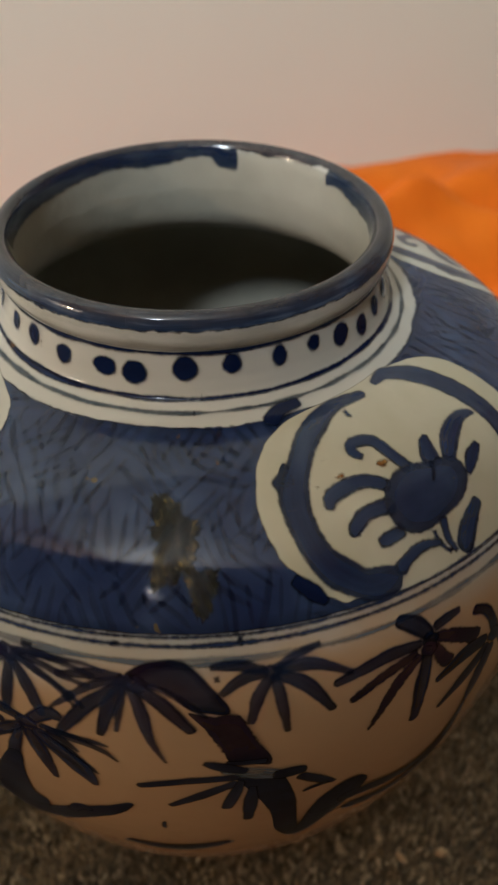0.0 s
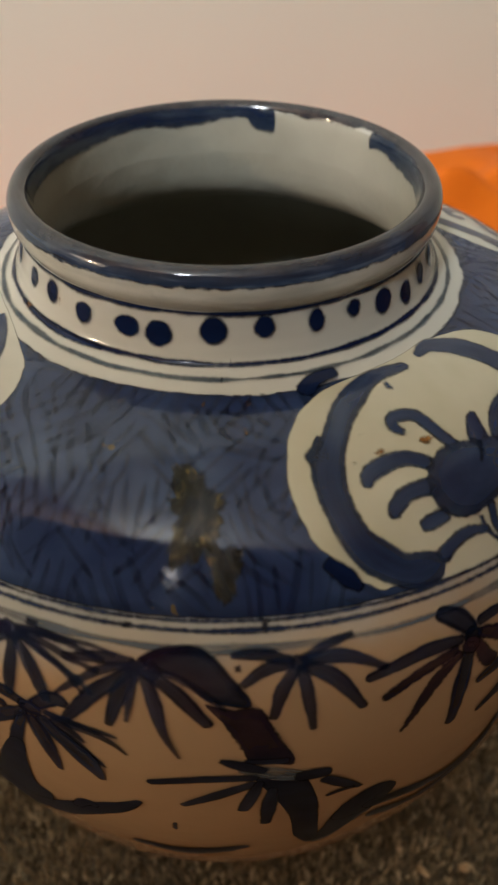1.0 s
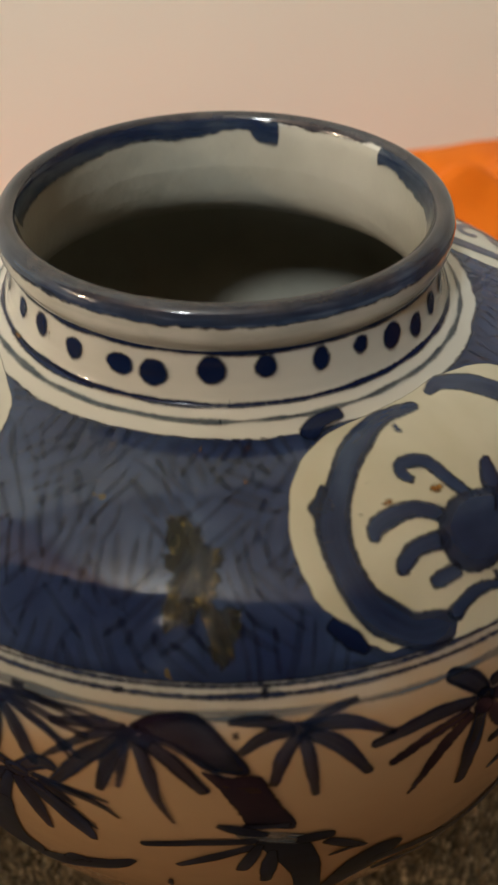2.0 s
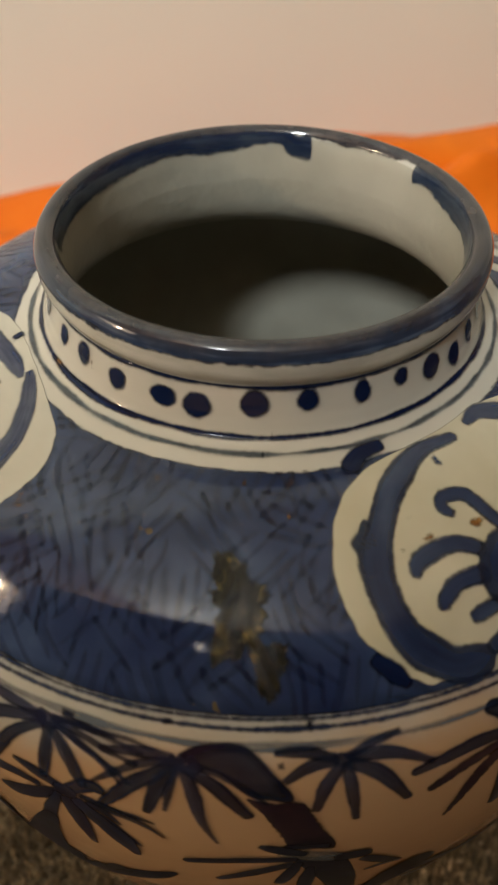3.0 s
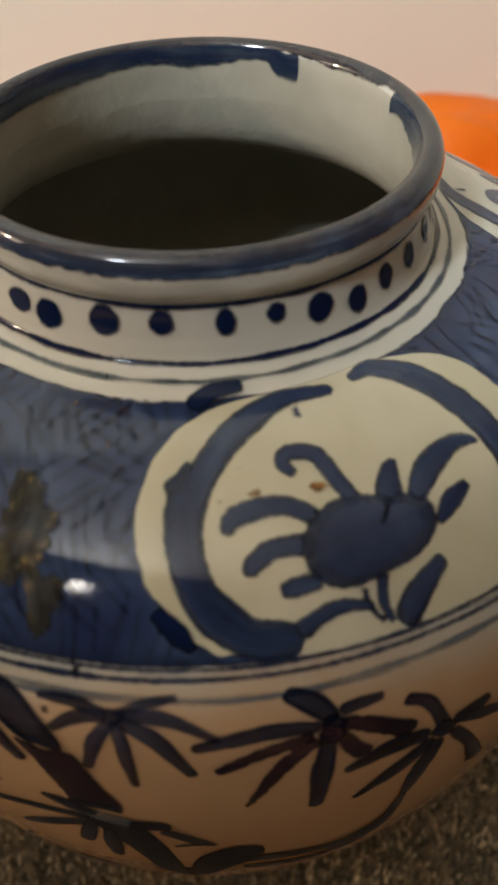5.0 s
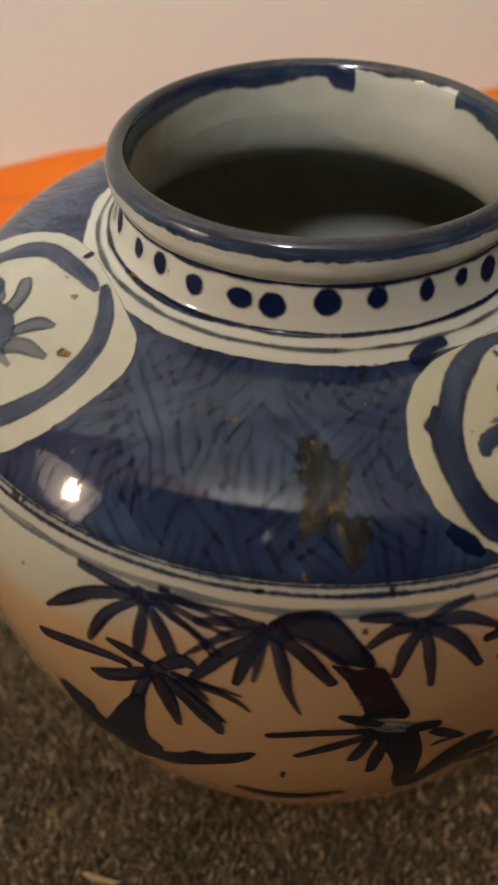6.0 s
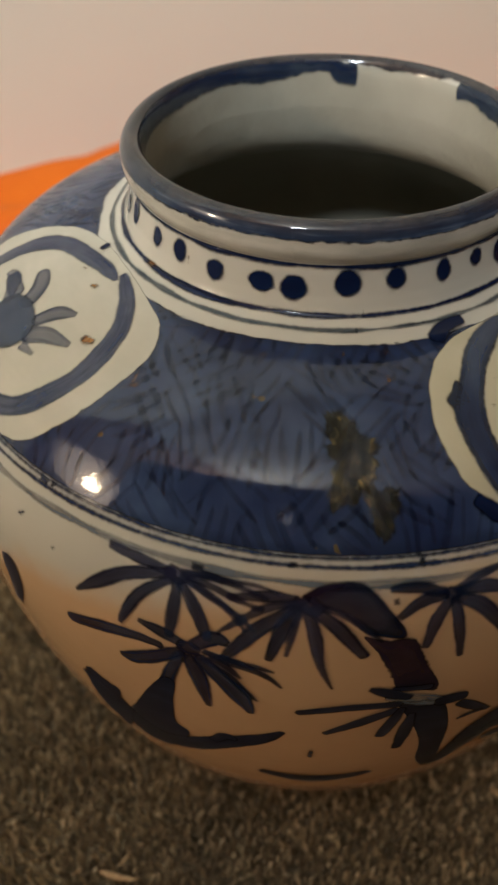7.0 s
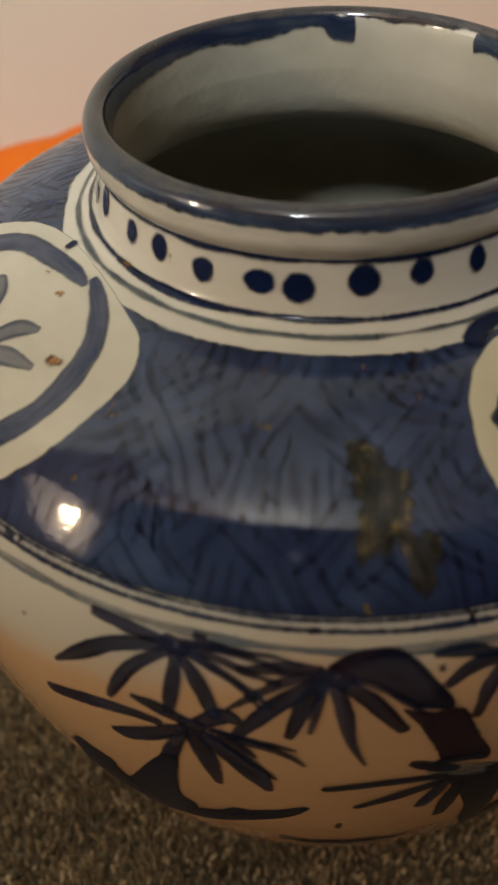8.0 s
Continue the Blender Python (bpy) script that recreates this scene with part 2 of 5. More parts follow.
def cloth():
    nu, nv = 220, 120
    us, vs = np.linspace(-0.48, 0.34, nu), np.linspace(-0.36, -0.004, nv)
    verts = []
    for v in vs:
        for u in us:
            t = (v + 0.36) / 0.356
            rise = min(t / RIDGE, 1.0) if t < RIDGE else max(0.0, 1 - (t - RIDGE) / (1 - RIDGE) * 0.8)
            calm = 1 - 0.85 * math.exp(-((t - RIDGE) / 0.14) ** 2)
            peak = 0.098 + 0.005 * math.exp(-((u + 0.07) / 0.07) ** 2) - 0.06 * max(0.0, u) - 0.10 * max(0.0, -0.12 - u)
            h = 0.006 + peak * (rise * rise * (3 - 2 * rise)) ** 0.85
            h += 0.012 * noise.noise((u * 5 + v * 3, v * 9, 0.3)) * min(1, t * 3) * calm
            h += 0.007 * (1 - abs(noise.noise((u * 7 - v * 6, v * 12, 4.1))) * 2) * min(1, t * 3) * calm
            for lean, at, deep, broad in FOLDS:
                k = (v + 0.36 - at - lean * u + 0.02 * noise.noise((u * 6, at * 40, 0.0))) / broad
                h += 2.4 * calm * deep * (math.exp(-(k + 1.0) ** 2) * 0.8 - math.exp(-k * k)) * min(1, t * 3)
            h += 0.002 * noise.noise((u * 30, v * 30, 1.7))
            edge = min(1.0, (u + 0.48) * 12, (0.34 - u) * 12, (v + 0.36) * 30)
            w = v + 0.03 * noise.noise((u * 4, 0.2, 8.0)) * (1 - t)
            verts.append((u, w, max(0.003, h * max(edge, 0.05))))
    faces = [(j * nu + i, j * nu + i + 1, (j + 1) * nu + i + 1, (j + 1) * nu + i) for j in range(nv - 1) for i in range(nu - 1)]
    mesh = bpy.data.meshes.new("orange_cloth")
    mesh.from_pydata(verts, [], faces)
    mesh.polygons.foreach_set("use_smooth", [True] * len(mesh.polygons))
    ob = link_mesh("orange_cloth", mesh, ORANGE)
    ob.matrix_world = BACK
    solid = ob.modifiers.new("thickness", "SOLIDIFY")
    solid.thickness, solid.offset = 0.002, 1.0
    return tagged(ob, "bright orange crumpled cloth heaped on carpet against the wall", "cloth")


cloth()


# ---- cobalt painting on the glaze ----
def make_ink(name, stops, edge=0.30, dark_rim=0.25, streak=(40.0, 420.0), matte=0.09, speckle=0.0, edge_noise=600.0, thin=1.0, thick=1.0, hollow=0.0):
    """Pigment under the glaze: streaks follow the brush, pigment pools at a stroke's rim, the outline frays a little."""
    m, n, l, b = material(name)
    brush = n.new("ShaderNodeAttribute")
    brush.attribute_name = "brush"
    ink = n.new("ShaderNodeAttribute")
    ink.attribute_name = "ink"
    co = texco(n)
    mapping = n.new("ShaderNodeMapping")
    mapping.inputs["Scale"].default_value = (streak[0], streak[1], 1.0)
    l.new(brush.outputs["Vector"], mapping.inputs["Vector"])
    streaks = noise_node(n, l, 1.0, 3, mapping.outputs["Vector"])
    wash = noise_node(n, l, 70, 3, co)
    add = n.new("ShaderNodeMath")
    add.operation = "MULTIPLY_ADD"
    l.new(streaks, add.inputs[0])
    add.inputs[1].default_value = 0.6
    half = n.new("ShaderNodeMath")
    half.operation = "MULTIPLY"
    half.inputs[1].default_value = 0.4
    l.new(wash, half.inputs[0])
    l.new(half.outputs[0], add.inputs[2])
    colour = ramp(n, l, add.outputs[0], stops)
    core = n.new("ShaderNodeAttribute")
    core.attribute_name = "core"
    ragged = n.new("ShaderNodeMath")
    ragged.operation = "MULTIPLY_ADD"
    l.new(streaks, ragged.inputs[0])
    ragged.inputs[1].default_value = 0.35
    l.new(core.outputs["Fac"], ragged.inputs[2])
    pool = ramp(n, l, ragged.outputs[0], [(0.28, (1 - dark_rim,) * 3), (0.70, (1, 1, 1))])
    colour = mixed(n, l, 1.0, colour, pool, "MULTIPLY")
    if speckle:
        colour = mixed(n, l, speckle, colour, ramp(n, l, noise_node(n, l, 330, 3, co), [(0.40, (0.3, 0.3, 0.3)), (0.56, (1.1, 1.0, 0.9)), (0.66, (4.2, 3.4, 1.9))]), "MULTIPLY")
    l.new(colour, b.inputs["Base Color"])
    fray = n.new("ShaderNodeMath")
    fray.operation = "MULTIPLY_ADD"
    l.new(noise_node(n, l, edge_noise, 2, co), fray.inputs[0])
    fray.inputs[1].default_value = edge
    l.new(ink.outputs["Fac"], fray.inputs[2])
    cover = n.new("ShaderNodeMapRange")
    cover.interpolation_type = "SMOOTHSTEP"
    cover.inputs["From Min"].default_value, cover.inputs["From Max"].default_value = edge * 0.5 + 0.05, edge * 0.5 + 0.55
    l.new(fray.outputs[0], cover.inputs["Value"])
    # thin washes let the glaze below show through
    depth = n.new("ShaderNodeMapRange")
    depth.inputs["From Min"].default_value, depth.inputs["From Max"].default_value = 0.36, 0.58
    depth.inputs["To Min"].default_value, depth.inputs["To Max"].default_value = thick, thin
    l.new(add.outputs[0], depth.inputs["Value"])
    alpha = n.new("ShaderNodeMath")
    alpha.operation = "MULTIPLY"
    l.new(cover.outputs["Result"], alpha.inputs[0])
    l.new(depth.outputs["Result"], alpha.inputs[1])
    if hollow:
        # the brush leaves less pigment along the middle of a stroke
        clear = n.new("ShaderNodeMapRange")
        clear.inputs["From Min"].default_value, clear.inputs["From Max"].default_value = 0.35, 0.85
        clear.inputs["To Min"].default_value, clear.inputs["To Max"].default_value = 1.0, 1.0 - hollow
        l.new(ragged.outputs[0], clear.inputs["Value"])
        wet = n.new("ShaderNodeMath")
        wet.operation = "MULTIPLY"
        l.new(alpha.outputs[0], wet.inputs[0])
        l.new(clear.outputs["Result"], wet.inputs[1])
        alpha = wet
    l.new(alpha.outputs[0], b.inputs["Alpha"])
    b.inputs["Roughness"].default_value = matte
    b.inputs["IOR"].default_value = 1.5
    return m, n, l, b


COBALT, *_ = make_ink("dark_cobalt", [(0.3, (0.0032, 0.0075, 0.0290)), (0.55, (0.0056, 0.0128, 0.0470)), (0.75, (0.0115, 0.0240, 0.0760))], thin=1.0)
SLATE, *_ = make_ink("slate_blue", [(0.34, (0.0080, 0.0155, 0.0470)), (0.5, (0.0190, 0.0350, 0.0880)), (0.66, (0.0400, 0.0670, 0.1360))], dark_rim=0.55, thin=0.88, edge=0.45, streak=(30.0, 260.0))
SLATEFLAT, *_ = make_ink("even_slate_blue", [(0.3, (0.0100, 0.0175, 0.0400)), (0.55, (0.0180, 0.0300, 0.0580)), (0.75, (0.0340, 0.0520, 0.0850))], dark_rim=0.0, thin=0.95)
PALE, *_ = make_ink("pale_blue_grey_wash", [(0.3, (0.10, 0.13, 0.17)), (0.55, (0.17, 0.20, 0.23)), (0.75, (0.28, 0.31, 0.32))], dark_rim=0.1, thin=0.45)
LEAF, *leaf_nodes = make_ink("bamboo_ink", [(0.34, (0.0020, 0.0054, 0.0180)), (0.5, (0.0062, 0.0150, 0.0450)), (0.64, (0.0175, 0.0370, 0.0950))], edge=0.35, edge_noise=260.0, dark_rim=0.65, hollow=0.16, thick=1.0, thin=0.92, streak=(50.0, 520.0))
purple_patches = ramp(leaf_nodes[0], leaf_nodes[1], noise_node(leaf_nodes[0], leaf_nodes[1], 45, 2, texco(leaf_nodes[0])), [(0.47, (0, 0, 0)), (0.66, (0.22, 0.22, 0.22))])
leaf_ink = leaf_nodes[2].inputs["Base Color"].links[0].from_socket
leaf_nodes[1].new(mixed(leaf_nodes[0], leaf_nodes[1], purple_patches, leaf_ink, (0.050, 0.013, 0.027)), leaf_nodes[2].inputs["Base Color"])
WASHBLUE, *_ = make_ink("thin_slate_wash", [(0.3, (0.0140, 0.0240, 0.0720)), (0.55, (0.0270, 0.0440, 0.1160)), (0.75, (0.0530, 0.0780, 0.1720))], dark_rim=0.45, thin=0.74)
PETALBLUE, *_ = make_ink("thin_petal_wash", [(0.3, (0.0140, 0.0240, 0.0720)), (0.55, (0.0270, 0.0440, 0.1160)), (0.75, (0.0530, 0.0780, 0.1720))], dark_rim=0.3, hollow=0.40, thin=0.78)
PURPLE, *_ = make_ink("purple_brown_ink", [(0.36, (0.007, 0.006, 0.020)), (0.48, (0.026, 0.014, 0.028)), (0.62, (0.078, 0.036, 0.044))], dark_rim=0.4, edge=0.6, hollow=0.08, thin=0.9, streak=(70.0, 200.0))
INKBLACK, *_ = make_ink("near_black_ink", [(0.34, (0.0055, 0.0080, 0.0220)), (0.5, (0.0115, 0.0170, 0.0400)), (0.66, (0.0290, 0.0400, 0.0800))], edge=0.3, edge_noise=260.0, dark_rim=0.45, hollow=0.05, thin=0.94)
RUST, *_ = make_ink("rust_spot", [(0.36, (0.028, 0.010, 0.003)), (0.48, (0.20, 0.078, 0.012)), (0.66, (0.46, 0.27, 0.08))], edge=0.6, dark_rim=-0.6, streak=(900.0, 900.0), thin=0.85, edge_noise=900.0)
YELLOWED, *_ = make_ink("yellowed_reserve", [(0.36, (0.50, 0.470, 0.340)), (0.64, (0.575, 0.548, 0.425))], edge=0.25, dark_rim=0.0, edge_noise=260.0, streak=(25.0, 60.0))
CREAM, *_ = make_ink("reserve_white", [(0.3, (0.47, 0.465, 0.395)), (0.7, (0.55, 0.54, 0.465))], edge=0.25, dark_rim=0.0, edge_noise=260.0)
WORN, *_ = make_ink("worn_glaze", [(0.36, (0.0150, 0.0155, 0.0110)), (0.5, (0.0430, 0.0440, 0.0290)), (0.62, (0.1200, 0.1080, 0.0560))], edge=1.6, dark_rim=0.0, streak=(260.0, 260.0), matte=0.45, speckle=0.8, edge_noise=220.0, thick=0.95, thin=0.5)
WORN.node_tree.nodes["Principled BSDF"].inputs["Specular IOR Level"].default_value = 0.2
HATCH, *_ = make_ink("blue_hatching", [(0.3, (0.0050, 0.0095, 0.0400)), (0.7, (0.0095, 0.0170, 0.0580))], dark_rim=0.0, edge=0.25, thick=0.42, thin=0.14, streak=(90.0, 200.0))
LINEGREY, *_ = make_ink("grey_green_line", [(0.3, (0.022, 0.036, 0.056)), (0.6, (0.045, 0.070, 0.095))], dark_rim=0.2, thin=0.7)
TAN, *_ = make_ink("tan_under_lip_tone", [(0.3, (0.24, 0.20, 0.12)), (0.7, (0.34, 0.29, 0.19))], dark_rim=0.0, streak=(30.0, 300.0), thick=0.20, thin=0.0)
CHIP, *_ = make_ink("chipped_glaze", [(0.3, (0.30, 0.29, 0.26)), (0.7, (0.5, 0.49, 0.45))], edge=0.9, dark_rim=0.0, matte=0.4)


def make_ground():
    """The blue shoulder: a wash under short brush marks that change direction from patch to patch."""
    m, n, l, b = make_ink("brushed_blue_ground", [(0.25, (0.0165, 0.0300, 0.0790)), (0.5, (0.0245, 0.0420, 0.1030)), (0.75, (0.0360, 0.0590, 0.1300))], edge=0.3, dark_rim=0.35, matte=0.08, streak=(30.0, 60.0), edge_noise=300.0)
    brush = n.new("ShaderNodeAttribute")
    brush.attribute_name = "brush"
    colour = b.inputs["Base Color"].links[0].from_socket
    # rusty pinpricks, thinner grey-green clouds
    co = texco(n)
    pin = ramp(n, l, noise_node(n, l, 260, 1, co), [(0.765, (0, 0, 0)), (0.81, (1, 1, 1))])
    colour = mixed(n, l, pin, colour, (0.10, 0.075, 0.04))
    cloud = ramp(n, l, noise_node(n, l, 30, 3, co), [(0.35, (0.62, 0.66, 0.80)), (0.52, (1.0, 1.0, 1.0)), (0.68, (1.75, 1.75, 1.50))])
    colour = mixed(n, l, 1.0, colour, cloud, "MULTIPLY")
    l.new(colour, b.inputs["Base Color"])
    # the fine ripple of the fired glaze
    bumped(n, l, b, noise_node(n, l, 650, 2, co), 0.10, 0.0003)
    return m


GROUND = make_ground()
ARC = np.concatenate([[0], np.cumsum(np.linalg.norm(np.diff(along(np.linspace(0, len(KNOT) - 1, 1201)), axis=0), axis=1))])


def arc(u):
    return np.interp(u, np.linspace(0, len(KNOT) - 1, 1201), ARC)


def skin_patch(name, deg, u, ink, core, brush, lift, mat, parent, label="", closed=False):
    """A film of paint on the jar: a grid of angles and heights, with how far each vertex lies inside the outline."""
    pts, nor = on_jar(deg, u, lift)
    i, j = pts.shape[0] // 2, pts.shape[1] // 2
    if np.dot(np.cross(pts[i, j] - pts[i - 1, j], pts[i, j] - pts[i, j - 1]), nor[i, j]) < 0:
        pts, nor, ink, core, brush = pts[::-1], nor[::-1], np.asarray(ink)[::-1], np.asarray(core)[::-1], np.asarray(brush)[::-1]
    mesh = ring_mesh(name, pts, closed)
    a = mesh.attributes.new("ink", "FLOAT", "POINT")
    a.data.foreach_set("value", np.clip(ink, 0, 1).astype(np.float32).ravel())
    a = mesh.attributes.new("core", "FLOAT", "POINT")
    a.data.foreach_set("value", np.clip(np.broadcast_to(core, np.shape(ink)), 0, 1).astype(np.float32).ravel())
    a = mesh.attributes.new("brush", "FLOAT_VECTOR", "POINT")
    a.data.foreach_set("vector", np.asarray(brush, np.float32).ravel())
    mesh.normals_split_custom_set_from_vertices(nor.reshape(-1, 3).tolist())
    return link_mesh(name, mesh, mat, parent, label)


def spline(points, n, closed=False):
    p = np.array(points, float)
    k = len(p)
    at = np.linspace(0, k if closed else k - 1, n, endpoint=not closed)
    i = np.minimum(at.astype(int), k - 1 if closed else k - 2)
    w = (at - i)[:, None]
    g = (lambda j: p[j % k]) if closed else (lambda j: p[np.clip(j, 0, k - 1)])
    a, b, c, d = g(i - 1), g(i), g(i + 1), g(i + 2)
    if not closed:
        a = np.where((i == 0)[:, None], 2 * b - c, a)
        d = np.where((i == k - 2)[:, None], 2 * c - b, d)
    return 0.5 * (2 * b + (c - a) * w + (2 * a - 5 * b + 4 * c - d) * w ** 2 + (3 * b - a - 3 * c + d) * w ** 3)


COBALT.node_tree.nodes["Principled BSDF"].inputs["Specular IOR Level"].default_value = 0.2
for pigment in (LEAF, PURPLE, INKBLACK):
    shader = pigment.node_tree.nodes["Principled BSDF"]
    shader.inputs["Roughness"].default_value, shader.inputs["Specular IOR Level"].default_value = 0.30, 0.10

SOFT = 0.0014     # metres over which a painted edge fades
LAYER = {"ground": 0.00006, "reserve": 0.00014, "ring": 0.00022, "motif": 0.00030, "spot": 0.00042}
laid = [0]


def stroke(name, points, mat, parent=None, layer="motif", turn=0.0, label="", blunt=0.5):
    """One brush stroke through (angle, u, width in mm) points."""
    laid[0] += 1
    c = spline(points, 8 + 7 * len(points))
    deg, u, w = c[:, 0] + turn, c[:, 1], np.maximum(c[:, 2], 0.25) * 0.001
    rz = along(u)
    r, s = rz[:, 0], arc(u)
    x, y = np.radians(deg) * np.mean(r), s
    run = np.concatenate([[0], np.cumsum(np.hypot(np.diff(x), np.diff(y)))])
    tx, ty = np.gradient(x), np.gradient(y)
    ln = np.hypot(tx, ty) + 1e-9
    nx, ny = -ty / ln, tx / ln
    end = np.minimum(run, run[-1] - run)
    round_ = np.sqrt(np.clip(1 - (1 - np.clip(end / (w * blunt + 1e-6), 0, 1)) ** 2, 0, 1))
    wob = 1 + 0.10 * np.array([noise.noise((q * 260 + laid[0] * 7.3, 0.5, laid[0] * 1.7)) for q in run])
    half = w * 0.5 * wob * np.maximum(round_, 0.02) + SOFT * 0.5
    v = np.linspace(-1, 1, 9)
    du = 1 / np.maximum(np.gradient(s, u) if np.ptp(u) > 0.2 and np.all(np.diff(u) > 0) else (arc(u + 0.05) - arc(u - 0.05)) / 0.1, 1e-5)
    degs = deg[:, None] + np.degrees(nx[:, None] * half[:, None] * v / r[:, None])
    us = u[:, None] + ny[:, None] * half[:, None] * v * du[:, None]
    inside = np.minimum((1 - np.abs(v))[None, :] * half[:, None], (end + w * 0.1)[:, None]) / SOFT
    brush = np.stack([run[:, None] + 0 * v + laid[0] * 0.37, half[:, None] * v, 0 * degs + laid[0] * 0.61], -1)
    return skin_patch(name, degs, us, inside * 0.7, (1 - np.abs(v))[None, :] * np.clip(end / (w + 1e-6) + 0.3, 0, 1)[:, None], brush, LAYER[layer] + (laid[0] % 40) * 0.000002, mat, parent, label)


def blob(name, points, mat, parent=None, layer="reserve", turn=0.0, label="", fray=0.0):
    """A filled shape with a smooth outline through (angle, u) points."""
    laid[0] += 1
    c = spline(points, 120, True)
    mid = c.mean(0)
    rm = float(along(mid[1])[0])
    du = float((arc(mid[1] + 0.3) - arc(mid[1] - 0.3)) / 0.6)
    d = (c - mid) * (np.radians(1) * rm, du)
    size = np.hypot(d[:, 0], d[:, 1])
    grow = 1 + SOFT * 0.5 / size + fray * np.array([noise.noise((math.cos(a) * 5 + laid[0], math.sin(a) * 5, 2.2)) + 0.6 * noise.noise((math.cos(a) * 14 + laid[0], math.sin(a) * 14, 2.2)) for a in np.linspace(0, math.tau, 120)]) / size
    rings = np.concatenate([[0.0004], np.linspace(0.15, 0.85, 9), [0.92, 0.96, 0.985, 1.0]])
    g = rings[:, None] * grow[None, :]
    degs, us = mid[0] + turn + (c[:, 0] - mid[0])[None, :] * g, mid[1] + (c[:, 1] - mid[1])[None, :] * g
    inside = (1 - rings)[:, None] * size[None, :] / SOFT
    brush = np.stack([np.radians(degs) * rm, arc(us) * 0.3, 0 * degs + laid[0] * 0.61], -1)
    return skin_patch(name, degs, us, inside * 0.7, (1 - rings)[:, None] * 1.6 + 0 * degs, brush, LAYER[layer] + (laid[0] % 40) * 0.000002, mat, parent, label, True)


def band(name, u, width, mat, layer="motif", wobble=0.0, vary=0.0, start=0.0, end=360.0, label=""):
    """A line painted on the wheel right round the jar, or a stretch of it."""
    laid[0] += 1
    whole = end - start >= 360
    deg = np.linspace(start, end, 361 if whole else max(24, int(end - start)))
    deg = deg[:-1] if whole else deg
    du = 1 / max(float((arc(u + 0.05) - arc(u - 0.05)) / 0.1), 1e-5)
    a = np.radians(deg)
    w1 = np.array([noise.noise((math.cos(q) * 6, math.sin(q) * 6, laid[0] * 3.1)) for q in a])
    w2 = np.array([noise.noise((math.cos(q) * 9, math.sin(q) * 9, laid[0] * 5.7 + 20)) for q in a])
    half = 0.5 * width * (1 + vary * w2) + SOFT * 0.4
    v = np.linspace(-1, 1, 9)[:, None]
    us = u + (w1 * wobble + half * v) * du
    degs = np.broadcast_to(deg, us.shape)
    inside = (1 - np.abs(v)) * half / SOFT
    if not whole:
        inside = np.minimum(inside, np.minimum(deg - start, end - deg)[None, :] * 0.001 / SOFT + 0.02)
    brush = np.stack([np.radians(degs) * 0.09, half * v + 0 * degs, 0 * degs + laid[0]], -1)
    return skin_patch(name, degs, us, inside * 0.7, 1 - np.abs(v) + 0 * degs, brush, LAYER[layer] + (laid[0] % 40) * 0.000002, mat, jar, label, whole)


def belt(name, top, bottom, mat, layer="ground", scallop=0.0, label=""):
    """A broad painted zone between two heights, its upper edge scalloped by hand."""
    deg = np.linspace(0, 360, 481)[:-1]
    a = np.radians(deg)
    wave = np.array([noise.noise((math.cos(q) * 4, math.sin(q) * 4, 0.4)) + 0.55 * noise.noise((math.cos(q) * 13, math.sin(q) * 13, 3.4)) for q in a])
    hi = top + scallop * wave
    k = np.concatenate([[0, 0.01, 0.03], np.linspace(0.07, 0.94, 22), [0.98, 1.0]])[:, None]
    us = hi + (bottom - hi) * k
    degs = np.broadcast_to(deg, us.shape)
    inside = np.minimum(arc(us) - arc(hi), arc(bottom) - arc(us)) / SOFT
    brush = np.stack([np.radians(degs) * 0.095, arc(us), 0 * degs], -1)
    return skin_patch(name, degs, us, inside * 0.7, inside * 0.2, brush, LAYER[layer], mat, jar, label, True)


